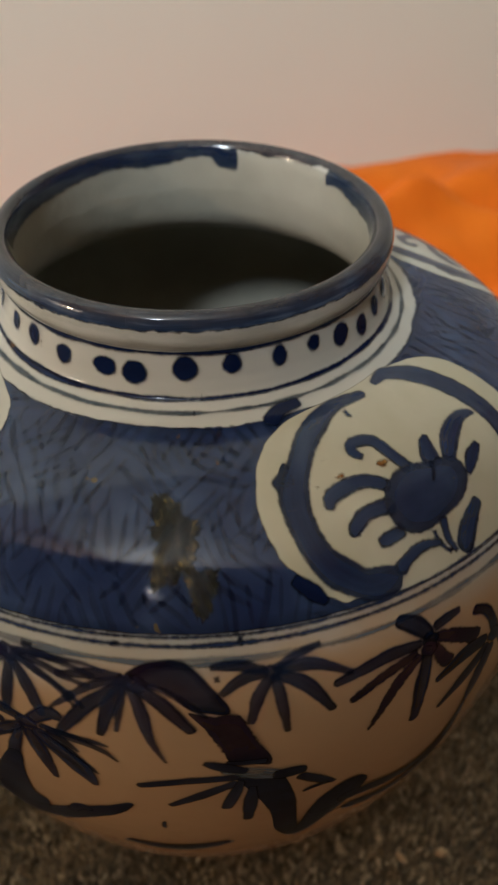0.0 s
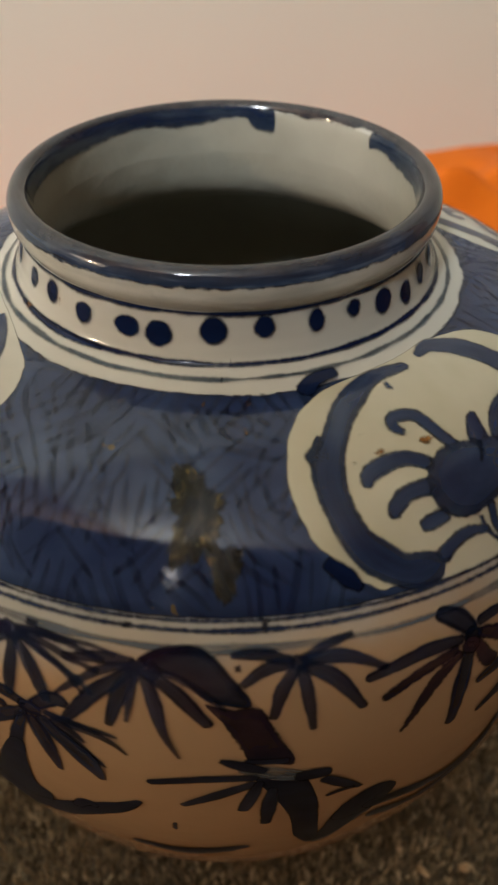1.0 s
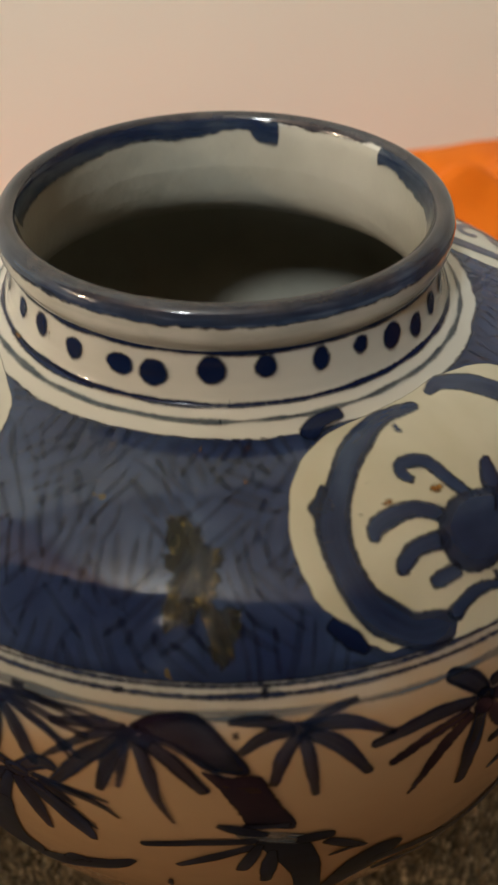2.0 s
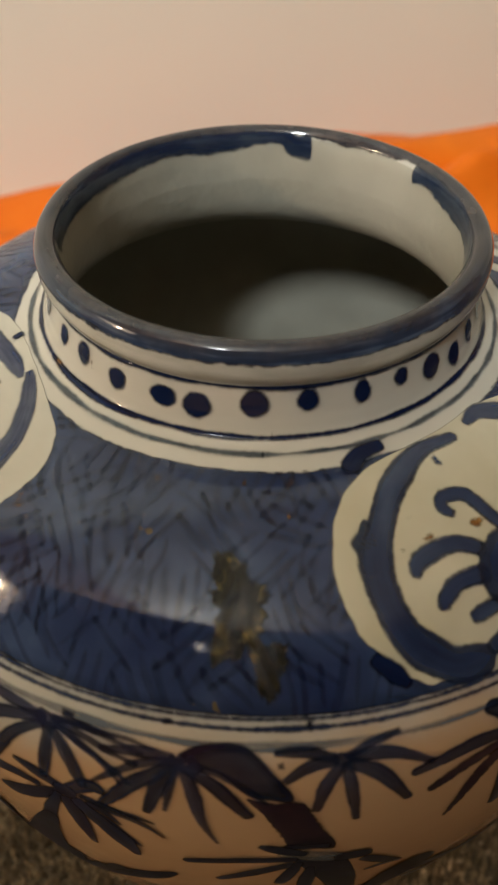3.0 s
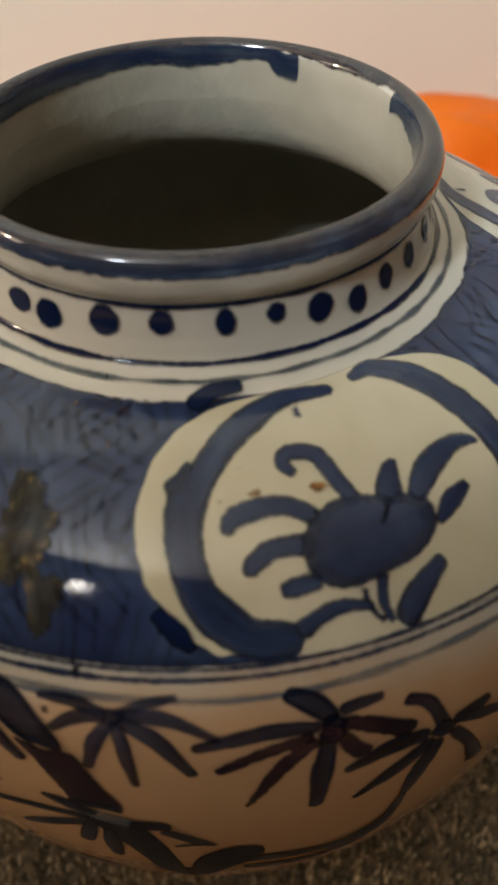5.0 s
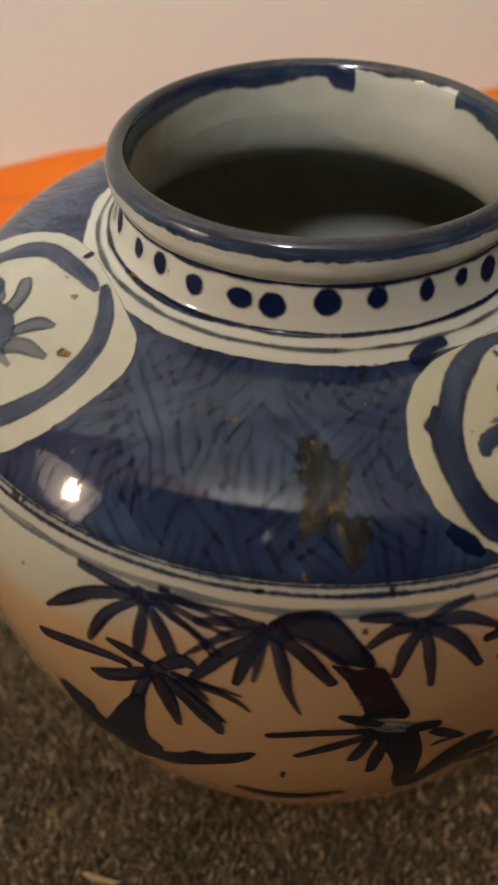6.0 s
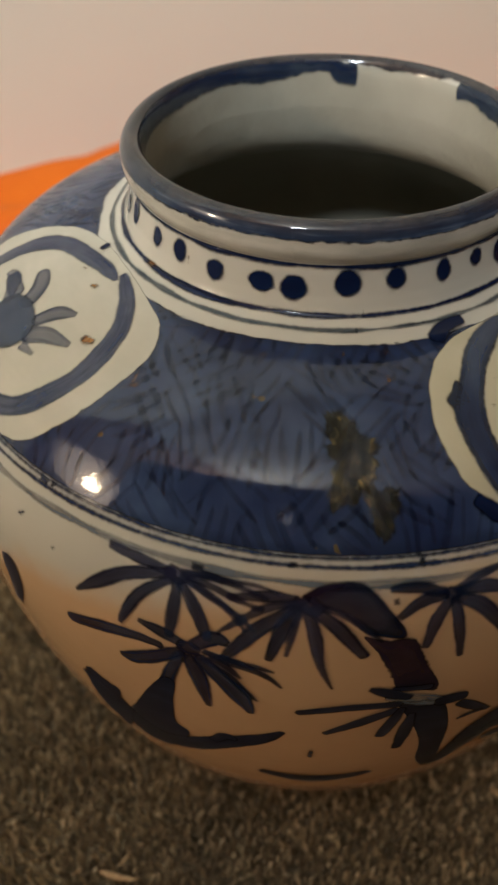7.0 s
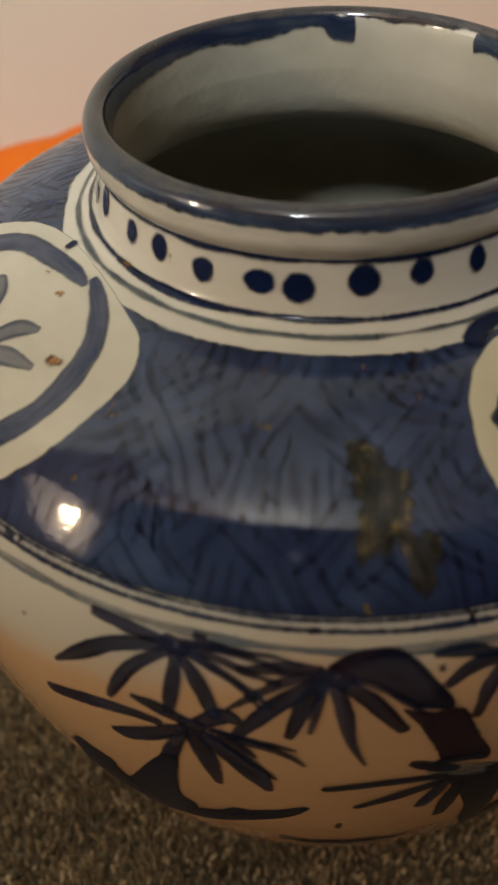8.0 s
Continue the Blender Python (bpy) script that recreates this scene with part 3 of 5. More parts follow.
def hatching(name, mat, seed, lift, wide, step):
    """Groups of short parallel brush marks over the blue ground, each group leaning across its neighbours; one film of paint."""
    rng = np.random.default_rng(seed)
    verts, normals, inks, brushes, faces = [], [], [], [], []
    a, v = np.linspace(0, 1, 7), np.linspace(-1, 1, 5)
    low, high = float(arc(15.0)), float(arc(19.5))
    rows, cols = int((high - low) / 0.0088), 48
    marks = []
    for i in range(rows):
        for j in range(cols):
            lean = (64, -48, 88, 38, -70)[(i * 2 + j * 3 + int(rng.integers(0, 2))) % 5] + rng.normal(0, 7)
            mid_s, mid_deg = low + (high - low) * (i + 0.5) / rows + rng.normal(0, 0.0012), 360 * (j + 0.5 * (i % 2)) / cols + rng.normal(0, 0.7)
            for k in range(int(rng.integers(3, 6))):
                marks.append((mid_deg, mid_s, lean + rng.normal(0, 4), (k - 1.8) * step + rng.normal(0, 0.0004), rng.uniform(0.011, 0.018)))
    for deg, s, lean, off, d in marks:
        r = float(along(np.interp(s, ARC, np.linspace(0, len(KNOT) - 1, 1201)))[0])
        w = rng.uniform(*wide)
        bow = rng.normal(0, 0.05) * d
        x, y = (a - 0.5) * d + rng.normal(0, 0.0012), off + bow * (4 * (a - 0.5) ** 2 - 0.5)
        end = np.sqrt(np.clip(1 - (np.abs(a - 0.5) * 2) ** 4, 0.03, 1))
        c, sn = math.cos(radians(lean)), math.sin(radians(lean))
        px = (x[:, None] * c - (y[:, None] + v * w * 0.5 * end[:, None]) * sn)
        py = (x[:, None] * sn + (y[:, None] + v * w * 0.5 * end[:, None]) * c)
        us = np.clip(np.interp(s + py, ARC, np.linspace(0, len(KNOT) - 1, 1201)), 15.08, 19.5)
        p, n = on_jar(deg + np.degrees(px / r), us, lift + (len(verts) % 15) * 0.000001)
        p, n = p[::-1], n[::-1]
        base = len(verts) * 35
        verts.append(p.reshape(-1, 3)), normals.append(n.reshape(-1, 3))
        inks.append(np.minimum((1 - np.abs(v))[None, :] * 1.1, (1 - np.abs(a - 0.5) * 2)[:, None] * 4).ravel())
        brushes.append(np.stack([x[:, None] + 0 * v + len(verts) * 0.37, 0 * x[:, None] + v * w, 0 * px + len(verts) * 0.61], -1).reshape(-1, 3))
        idx = base + np.arange(35).reshape(7, 5)
        faces.append(np.stack([idx[:-1, :-1], idx[1:, :-1], idx[1:, 1:], idx[:-1, 1:]], -1).reshape(-1, 4))
    mesh = bpy.data.meshes.new(name)
    mesh.from_pydata(np.concatenate(verts).tolist(), [], np.concatenate(faces).tolist())
    mesh.polygons.foreach_set("use_smooth", [True] * len(mesh.polygons))
    for key, kind, field, data in (("ink", "FLOAT", "value", inks), ("core", "FLOAT", "value", inks), ("brush", "FLOAT_VECTOR", "vector", brushes)):
        mesh.attributes.new(key, kind, "POINT").data.foreach_set(field, np.concatenate(data).astype(np.float32).ravel())
    mesh.normals_split_custom_set_from_vertices(np.concatenate(normals).tolist())
    return tagged(link_mesh(name, mesh, mat, jar), kind="stuff")


# ---- the painting: angles in degrees, heights in knots of the outline, widths in millimetres ----

def make_lip():
    """Brown-grey where the glaze thinned over the crest, streaky blue where it ran down outside."""
    m, n, l, b = make_ink("lip_slate_glaze", [(0.36, (0.008, 0.012, 0.026)), (0.5, (0.020, 0.034, 0.066)), (0.64, (0.085, 0.115, 0.165))], edge=0.9, dark_rim=-0.2, streak=(25.0, 500.0), edge_noise=350.0, thin=0.92)
    brush = n.new("ShaderNodeAttribute")
    brush.attribute_name = "brush"
    down = n.new("ShaderNodeSeparateXYZ")
    l.new(brush.outputs["Vector"], down.inputs[0])
    ragged = n.new("ShaderNodeMath")
    ragged.operation = "MULTIPLY_ADD"
    l.new(noise_node(n, l, 120, 3, texco(n)), ragged.inputs[0])
    ragged.inputs[1].default_value = 0.005
    l.new(down.outputs["Y"], ragged.inputs[2])
    crest = n.new("ShaderNodeMapRange")
    crest.inputs["From Min"].default_value, crest.inputs["From Max"].default_value = float(arc(4.2)) + 0.0025, float(arc(6.0)) + 0.0025
    crest.inputs["To Min"].default_value, crest.inputs["To Max"].default_value = 0.85, 0.0
    l.new(ragged.outputs[0], crest.inputs["Value"])
    ink = b.inputs["Base Color"].links[0].from_socket
    worn = ramp(n, l, noise_node(n, l, 160, 4, texco(n)), [(0.35, (0.022, 0.020, 0.022)), (0.65, (0.062, 0.052, 0.046))])
    l.new(mixed(n, l, crest.outputs["Result"], ink, worn), b.inputs["Base Color"])
    return m


LIP = make_lip()
INNERINK, *_ = make_ink("inner_lip_ink", [(0.3, (0.008, 0.014, 0.034)), (0.55, (0.014, 0.026, 0.054)), (0.75, (0.030, 0.048, 0.066))], edge=0.7, dark_rim=0.0, edge_noise=330.0, thin=0.8)


def dot(deg, u, wide, high):
    """A round brush dab on the neck."""
    r, du = float(along(u)[0]), float((arc(u + 0.3) - arc(u - 0.3)) / 0.6)
    pts = [(deg + math.degrees(0.0005 * wide * math.cos(a) * (1 + 0.06 * math.sin(3 * a + deg)) / r), u + 0.0005 * high * math.sin(a) / du) for a in np.linspace(0, math.tau, 13)[:-1]]
    return blob("painted_dot", pts, COBALT, jar, "motif")

belt("blue_ground", 15.05, 19.53, GROUND, "ground", 0.15, "dark blue brushed shoulder ground")
hatching("brush_hatching", HATCH, 3, 0.00009, (0.0014, 0.0025), 0.0036)
band("painted_line", 10.0, 0.0016, COBALT, "motif", 0.0002, 0.5)
band("painted_line", 13.87, 0.0014, COBALT, "motif", 0.0002, 0.6)
band("painted_line", 14.52, 0.0012, LINEGREY, "motif", 0.0003, 0.8)
band("painted_line", 19.68, 0.0011, SLATE, "spot", 0.0002, 0.5)
band("painted_line", 19.52, 0.0009, SLATE, "spot", 0.0002, 0.5)
band("pale_wash_line", 20.01, 0.0020, PALE, "ring", 0.0005, 0.6)
belt("lip_glaze", 2.45, 6.7, LIP, "ring", 0.4, "slate blue glaze on the rolled lip")
# the lip's tan underside, with the shade there painted into the colour
belt("lip_under_tone", 6.4, 9.3, TAN, "ground", 0.2, "tan tone and shade painted under the lip")
stroke("inner_lip_stroke", [(178.2, 1.95, 6.2), (181, 1.92, 6.6), (184.5, 1.98, 6.0), (187.5, 2.4, 3.8), (192, 2.45, 3.4), (198, 2.4, 3.8), (206, 2.25, 5.0), (214, 2.2, 5.2), (226, 2.4, 4.2), (245, 2.3, 4.8), (270, 2.2, 5.4), (300, 2.3, 4.6)], INNERINK, jar, "motif", blunt=0.15)
stroke("inner_lip_stroke", [(140.5, 2.2, 4.8), (134, 2.4, 3.6), (124, 2.2, 5.0), (112, 2.2, 5.0), (100, 2.2, 5.0), (70, 2.3, 4.6)], INNERINK, jar, "motif", blunt=0.15)
dot(-57.2, 11.41, 4.6, 7.4)
dot(-42.7, 11.71, 4.2, 5.7)
dot(-32.9, 11.61, 4.9, 6.3)
dot(-20.9, 12.00, 5.4, 5.9)
dot(-8.1, 11.94, 6.9, 5.7)
dot(0, 12.06, 6.9, 7.0)
dot(13, 11.51, 6.7, 7.0)
dot(25, 11.34, 5.2, 5.7)
dot(37.9, 11.44, 4.4, 6.1)
dot(48.5, 11.31, 4.2, 4.8)
dot(58.3, 11.78, 6.3, 7.0)
dot(68, 12.24, 5.5, 6.6)
dot(77.1, 11.87, 5.0, 6.4)
dot(87.3, 11.81, 5.0, 6.4)
dot(98.7, 11.71, 5.0, 6.4)
for i in range(18):
    dot(110.0 + i * 10.8, 12.0 + 0.12 * math.sin(i * 2.3), 5.6 + 1.2 * math.sin(i * 1.7), 6.0 + 0.6 * math.cos(i))
medallion = blob("medallion", [(24.68, 17.71), (24.5, 17.07), (26.57, 16.32), (30.82, 15.67), (39.34, 15.18), (61.05, 14.99), (68.5, 15.28), (73.8, 15.67), (77.0, 16.23), (77.8, 16.86), (77.4, 17.54), (75.6, 18.13), (73.2, 18.74), (70.3, 19.25), (65.92, 19.61), (56.48, 19.56), (50.07, 19.54), (42.42, 19.49), (35.08, 19.32), (33.24, 19.31), (30.39, 19.03), (28.52, 18.71), (26.09, 18.28)], YELLOWED, jar, "reserve", fray=0.0006, label="round white reserve with blue ring and flower")
blob("ring_point", [(30.49, 16.52), (28.69, 16.7), (27.34, 16.86), (27.88, 17.1), (28.63, 17.46), (30.87, 17.22)], SLATEFLAT, medallion, "ring")
stroke("ring_stroke", [(54.9, 15.43, 2.5), (45.9, 15.33, 4.5), (37.8, 15.9, 6.1), (32.6, 16.64, 6.0), (30.1, 17.23, 7.4), (30.1, 17.84, 7.0), (31.6, 18.46, 7.5), (34.2, 18.88, 8.0), (37.1, 19.16, 7.9), (41.4, 19.2, 6.5)], SLATE, medallion, "ring")
stroke("ring_stroke", [(57.9, 15.33, 1.5), (62.9, 15.26, 4.6), (68.1, 15.93, 6.6), (70.8, 16.83, 6.9), (71.2, 17.61, 6.4), (69.8, 18.37, 6.5), (67.3, 18.92, 6.4), (63.7, 19.47, 5.8)], SLATE, medallion, "ring")
stroke("flower_stroke", [(44.0, 16.9, 1.6), (42.7, 16.68, 3.0), (43.9, 16.52, 3.2), (47.2, 16.64, 3.5), (48.7, 17.08, 3.5), (50.1, 17.55, 3.1)], SLATE, medallion, "motif")
stroke("flower_stroke", [(53.6, 17.68, 6.2), (55.2, 17.28, 4.6), (56.9, 17.05, 0.6)], SLATE, medallion, "motif")
stroke("flower_stroke", [(56.7, 17.75, 4.1), (60.1, 17.41, 5.4), (64.5, 17.25, 3.9), (67.3, 17.3, 2.6), (68.8, 17.46, 0.5)], SLATE, medallion, "motif")
stroke("flower_stroke", [(58.1, 18.19, 1.3), (60.8, 17.97, 4.0), (64.1, 17.83, 1.7)], SLATE, medallion, "motif")
stroke("flower_stroke", [(51.2, 19.44, 5.4), (53.4, 19.03, 5.6), (57.5, 18.64, 3.2)], SLATE, medallion, "motif")
stroke("flower_stroke", [(50.3, 18.54, 2.6), (49.7, 18.99, 2.0), (50.4, 19.34, 1.0)], SLATE, medallion, "motif")
stroke("flower_stroke", [(48.1, 18.66, 0.8), (48.3, 18.99, 1.0), (49.5, 19.29, 1.0)], SLATE, medallion, "motif")
stroke("flower_stroke", [(48.8, 18.98, 1.4), (45.4, 18.86, 2.9), (42.5, 18.98, 3.4), (40.8, 19.14, 4.0)], SLATE, medallion, "motif")
stroke("flower_stroke", [(45.3, 17.59, 3.8), (41.2, 17.3, 3.7), (36.0, 17.38, 4.3), (34.4, 17.65, 1.8)], SLATE, medallion, "motif")
stroke("flower_stroke", [(44.3, 17.92, 4.2), (39.8, 17.88, 3.9), (37.2, 18.07, 3.9), (36.9, 18.25, 2.5)], SLATE, medallion, "motif")
stroke("flower_stroke", [(44.1, 18.43, 3.3), (40.9, 18.46, 3.3), (39.4, 18.49, 1.9)], SLATE, medallion, "motif")
blob("flower_head", [(44.93, 17.52), (47.4, 17.39), (50.77, 17.42), (53.87, 17.55), (56.57, 17.64), (58.27, 17.83), (58.14, 18.12), (56.2, 18.38), (53.41, 18.52), (50.72, 18.57), (48.12, 18.63), (45.3, 18.58), (43.2, 18.36), (42.52, 18.04), (43.27, 17.73)], SLATE, medallion, "spot")
stroke("flower_stroke", [(54.0, 17.56, 0.5), (52.8, 17.78, 0.7), (51.7, 17.91, 0.3)], INKBLACK, medallion, "spot")
blob("painted_dot", [(47.71, 15.81), (47.48, 15.92), (46.84, 15.91), (46.45, 15.87), (46.42, 15.77), (46.56, 15.67), (47.37, 15.62), (47.72, 15.69)], SLATE, medallion, "motif")
blob("rust_spot", [(39.22, 17.1), (38.76, 17.14), (38.34, 17.13), (37.75, 17.12), (37.52, 17.07), (37.97, 17.04), (38.41, 17.01), (38.99, 17.05)], RUST, medallion, "spot")
blob("rust_spot", [(47.26, 17.17), (46.62, 17.21), (46.02, 17.23), (45.4, 17.17), (45.12, 17.11), (45.75, 17.07), (46.32, 17.08), (47.03, 17.1)], RUST, medallion, "spot")
blob("rust_spot", [(34.46, 17.15), (34.34, 17.17), (34.04, 17.18), (33.84, 17.16), (33.62, 17.14), (33.73, 17.13), (34.03, 17.12), (34.24, 17.13)], RUST, medallion, "spot")
blob("rust_spot", [(37.33, 16.67), (37.24, 16.68), (36.94, 16.7), (36.76, 16.68), (36.57, 16.66), (36.66, 16.64), (36.95, 16.64), (37.14, 16.65)], RUST, medallion, "spot")


def far_medallion(turn):
    """The same reserve and flower, repeated round the far side."""
    m = blob("medallion", [(24.68, 17.71), (24.5, 17.07), (26.57, 16.32), (30.82, 15.67), (39.34, 15.18), (61.05, 14.99), (68.5, 15.28), (73.8, 15.67), (77.0, 16.23), (77.8, 16.86), (77.4, 17.54), (75.6, 18.13), (73.2, 18.74), (70.3, 19.25), (65.92, 19.61), (56.48, 19.56), (50.07, 19.54), (42.42, 19.49), (35.08, 19.32), (33.24, 19.31), (30.39, 19.03), (28.52, 18.71), (26.09, 18.28)], CREAM, jar, "reserve", fray=0.0006, label="round white reserve with blue ring and flower", turn=turn)
    stroke("ring_stroke", [(54.9, 15.43, 2.5), (45.9, 15.33, 4.5), (37.8, 15.9, 6.1), (32.6, 16.64, 6.0), (30.1, 17.23, 7.4), (30.1, 17.84, 7.0), (31.6, 18.46, 7.5), (34.2, 18.88, 8.0), (37.1, 19.16, 7.9), (41.4, 19.2, 6.5)], WASHBLUE, m, "ring", turn=turn)
    blob("ring_point", [(30.49, 16.52), (28.69, 16.7), (27.34, 16.86), (27.88, 17.1), (28.63, 17.46), (30.87, 17.22)], WASHBLUE, m, "ring", turn=turn)
    stroke("ring_stroke", [(57.9, 15.33, 1.5), (62.9, 15.26, 4.6), (68.1, 15.93, 6.6), (70.8, 16.83, 6.9), (71.2, 17.61, 6.4), (69.8, 18.37, 6.5), (67.3, 18.92, 6.4), (63.7, 19.47, 5.8)], WASHBLUE, m, "ring", turn=turn)
    stroke("flower_stroke", [(44.0, 16.9, 1.6), (42.7, 16.68, 3.0), (43.9, 16.52, 3.2), (47.2, 16.64, 3.5), (48.7, 17.08, 3.5), (50.1, 17.55, 3.1)], WASHBLUE, m, "motif", turn=turn)
    stroke("flower_stroke", [(53.6, 17.68, 6.2), (55.2, 17.28, 4.6), (56.9, 17.05, 0.6)], WASHBLUE, m, "motif", turn=turn)
    stroke("flower_stroke", [(56.7, 17.75, 4.1), (60.1, 17.41, 5.4), (64.5, 17.25, 3.9), (67.3, 17.3, 2.6), (68.8, 17.46, 0.5)], WASHBLUE, m, "motif", turn=turn)
    stroke("flower_stroke", [(58.1, 18.19, 1.3), (60.8, 17.97, 4.0), (64.1, 17.83, 1.7)], WASHBLUE, m, "motif", turn=turn)
    stroke("flower_stroke", [(51.2, 19.44, 5.4), (53.4, 19.03, 5.6), (57.5, 18.64, 3.2)], WASHBLUE, m, "motif", turn=turn)
    stroke("flower_stroke", [(50.3, 18.54, 2.6), (49.7, 18.99, 2.0), (50.4, 19.34, 1.0)], WASHBLUE, m, "motif", turn=turn)
    stroke("flower_stroke", [(48.1, 18.66, 0.8), (48.3, 18.99, 1.0), (49.5, 19.29, 1.0)], WASHBLUE, m, "motif", turn=turn)
    stroke("flower_stroke", [(48.8, 18.98, 1.4), (45.4, 18.86, 2.9), (42.5, 18.98, 3.4), (40.8, 19.14, 4.0)], WASHBLUE, m, "motif", turn=turn)
    stroke("flower_stroke", [(45.3, 17.59, 3.8), (41.2, 17.3, 3.7), (36.0, 17.38, 4.3), (34.4, 17.65, 1.8)], WASHBLUE, m, "motif", turn=turn)
    stroke("flower_stroke", [(44.3, 17.92, 4.2), (39.8, 17.88, 3.9), (37.2, 18.07, 3.9), (36.9, 18.25, 2.5)], WASHBLUE, m, "motif", turn=turn)
    stroke("flower_stroke", [(44.1, 18.43, 3.3), (40.9, 18.46, 3.3), (39.4, 18.49, 1.9)], WASHBLUE, m, "motif", turn=turn)
    blob("flower_head", [(44.93, 17.52), (47.4, 17.39), (50.77, 17.42), (53.87, 17.55), (56.57, 17.64), (58.27, 17.83), (58.14, 18.12), (56.2, 18.38), (53.41, 18.52), (50.72, 18.57), (48.12, 18.63), (45.3, 18.58), (43.2, 18.36), (42.52, 18.04), (43.27, 17.73)], WASHBLUE, m, "spot", turn=turn)
    stroke("flower_stroke", [(54.0, 17.56, 0.5), (52.8, 17.78, 0.7), (51.7, 17.91, 0.3)], INKBLACK, m, "spot", turn=turn)
    blob("painted_dot", [(47.71, 15.81), (47.48, 15.92), (46.84, 15.91), (46.45, 15.87), (46.42, 15.77), (46.56, 15.67), (47.37, 15.62), (47.72, 15.69)], WASHBLUE, m, "motif", turn=turn)


far_medallion(88.0)
far_medallion(163.0)

side_medallion = blob("medallion", [(-79.0, 17.7), (-77.9, 17.0), (-75.0, 16.2), (-68.7, 15.3), (-58.7, 14.78), (-45.1, 14.76), (-30.4, 15.39), (-24.9, 15.95), (-23.0, 16.59), (-24.3, 17.24), (-26.6, 17.92), (-29.5, 18.54), (-34.0, 19.2), (-41.0, 19.5), (-52.0, 19.55), (-66.0, 19.5), (-74.5, 19.1), (-78.0, 18.4)], CREAM, jar, "reserve", fray=0.0006, label="round white reserve with blue ring and flower")
stroke("ring_stroke", [(-58.0, 19.4, 4.2), (-66.0, 19.1, 5.5), (-71.0, 18.3, 6.3), (-71.8, 17.49, 6.7), (-70.4, 16.66, 7.1), (-65.1, 15.94, 6.0), (-54.1, 15.37, 5.0), (-48.5, 15.28, 3.6), (-45.0, 15.32, 1.0)], WASHBLUE, side_medallion, "ring")
stroke("ring_stroke", [(-46.5, 14.98, 1.6), (-43.0, 15.15, 3.2), (-36.9, 15.63, 4.3), (-31.9, 16.37, 5.5), (-30.9, 17.22, 5.9), (-32.8, 17.93, 5.6), (-38.2, 18.76, 5.3), (-46.0, 19.2, 5.0), (-55.0, 19.4, 4.2)], WASHBLUE, side_medallion, "ring")
stroke("flower_stroke", [(-60.4, 16.7, 3.6), (-55.5, 16.93, 5.6), (-52.9, 17.44, 5.6)], PETALBLUE, side_medallion, "motif")
stroke("flower_stroke", [(-41.9, 16.63, 1.3), (-45.7, 16.91, 5.1), (-48.0, 17.43, 3.9)], PETALBLUE, side_medallion, "motif")
stroke("flower_stroke", [(-37.0, 17.18, 1.3), (-42.9, 17.35, 4.9), (-46.8, 17.71, 4.6)], PETALBLUE, side_medallion, "motif")
stroke("flower_stroke", [(-41.4, 17.77, 0.9), (-45.6, 17.84, 2.7)], PETALBLUE, side_medallion, "motif")
stroke("flower_stroke", [(-64.5, 17.44, 4.6), (-56.6, 17.4, 4.9)], PETALBLUE, side_medallion, "motif")
stroke("flower_stroke", [(-57.0, 17.7, 3.0), (-62.0, 17.4, 4.6), (-66.0, 17.5, 2.0)], PETALBLUE, side_medallion, "motif")
stroke("flower_stroke", [(-57.0, 18.1, 3.0), (-62.0, 18.2, 4.6), (-65.5, 18.5, 2.0)], PETALBLUE, side_medallion, "motif")
stroke("flower_stroke", [(-50.0, 18.2, 3.0), (-50.5, 18.7, 4.6), (-53.0, 19.1, 3.0)], PETALBLUE, side_medallion, "motif")
blob("flower_head", [(-57.0, 17.4), (-52.0, 17.22), (-47.3, 17.4), (-46.0, 17.8), (-48.5, 18.2), (-54.0, 18.28), (-58.0, 17.9)], SLATE, side_medallion, "spot")
blob("rust_spot", [(-34.04, 16.81), (-33.9, 16.89), (-34.42, 16.96), (-35.1, 17.0), (-36.39, 16.99), (-36.65, 16.89), (-36.15, 16.82), (-35.12, 16.8)], RUST, side_medallion, "spot")
blob("rust_spot", [(-46.13, 15.82), (-45.88, 15.9), (-45.79, 15.95), (-46.73, 15.98), (-47.34, 15.98), (-47.62, 15.91), (-47.42, 15.86), (-47.01, 15.81)], RUST, side_medallion, "spot")
blob("rust_spot", [(-53.85, 15.76), (-53.56, 15.78), (-53.5, 15.83), (-53.89, 15.86), (-54.46, 15.87), (-54.89, 15.83), (-54.66, 15.79), (-54.42, 15.78)], RUST, side_medallion, "spot")
stroke("edge_stroke", [(30.5, 15.36, 4.9), (34.2, 14.89, 4.0), (39.9, 14.74, 2.7)], COBALT, jar, "spot")
stroke("edge_stroke", [(-61.1, 15.0, 3.8), (-58.7, 14.92, 2.6)], COBALT, jar, "spot")
stroke("edge_stroke", [(26.9, 18.63, 2.6), (29.2, 18.95, 4.0), (30.9, 19.25, 1.9)], COBALT, jar, "spot")
blob("worn_patch", [(8.52, 16.97), (10.45, 16.88), (12.6, 17.23), (15.44, 17.49), (15.49, 17.82), (14.28, 18.25), (12.18, 18.55), (9.21, 18.5), (9.5, 17.92), (8.96, 17.44)], WORN, jar, "spot", fray=0.0024, label="worn olive brown patch in the glaze")
blob("worn_patch", [(12.89, 18.25), (15.8, 18.31), (17.8, 18.47), (17.06, 18.9), (15.53, 19.21), (14.28, 18.9), (13.67, 18.54)], WORN, jar, "spot", fray=0.0024, label="worn olive brown patch in the glaze")
blob("chip", [(12.8, 18.27), (12.77, 18.31), (12.4, 18.3), (12.18, 18.31), (12.01, 18.27), (12.04, 18.24), (12.41, 18.21), (12.63, 18.24)], CHIP, jar, "spot")
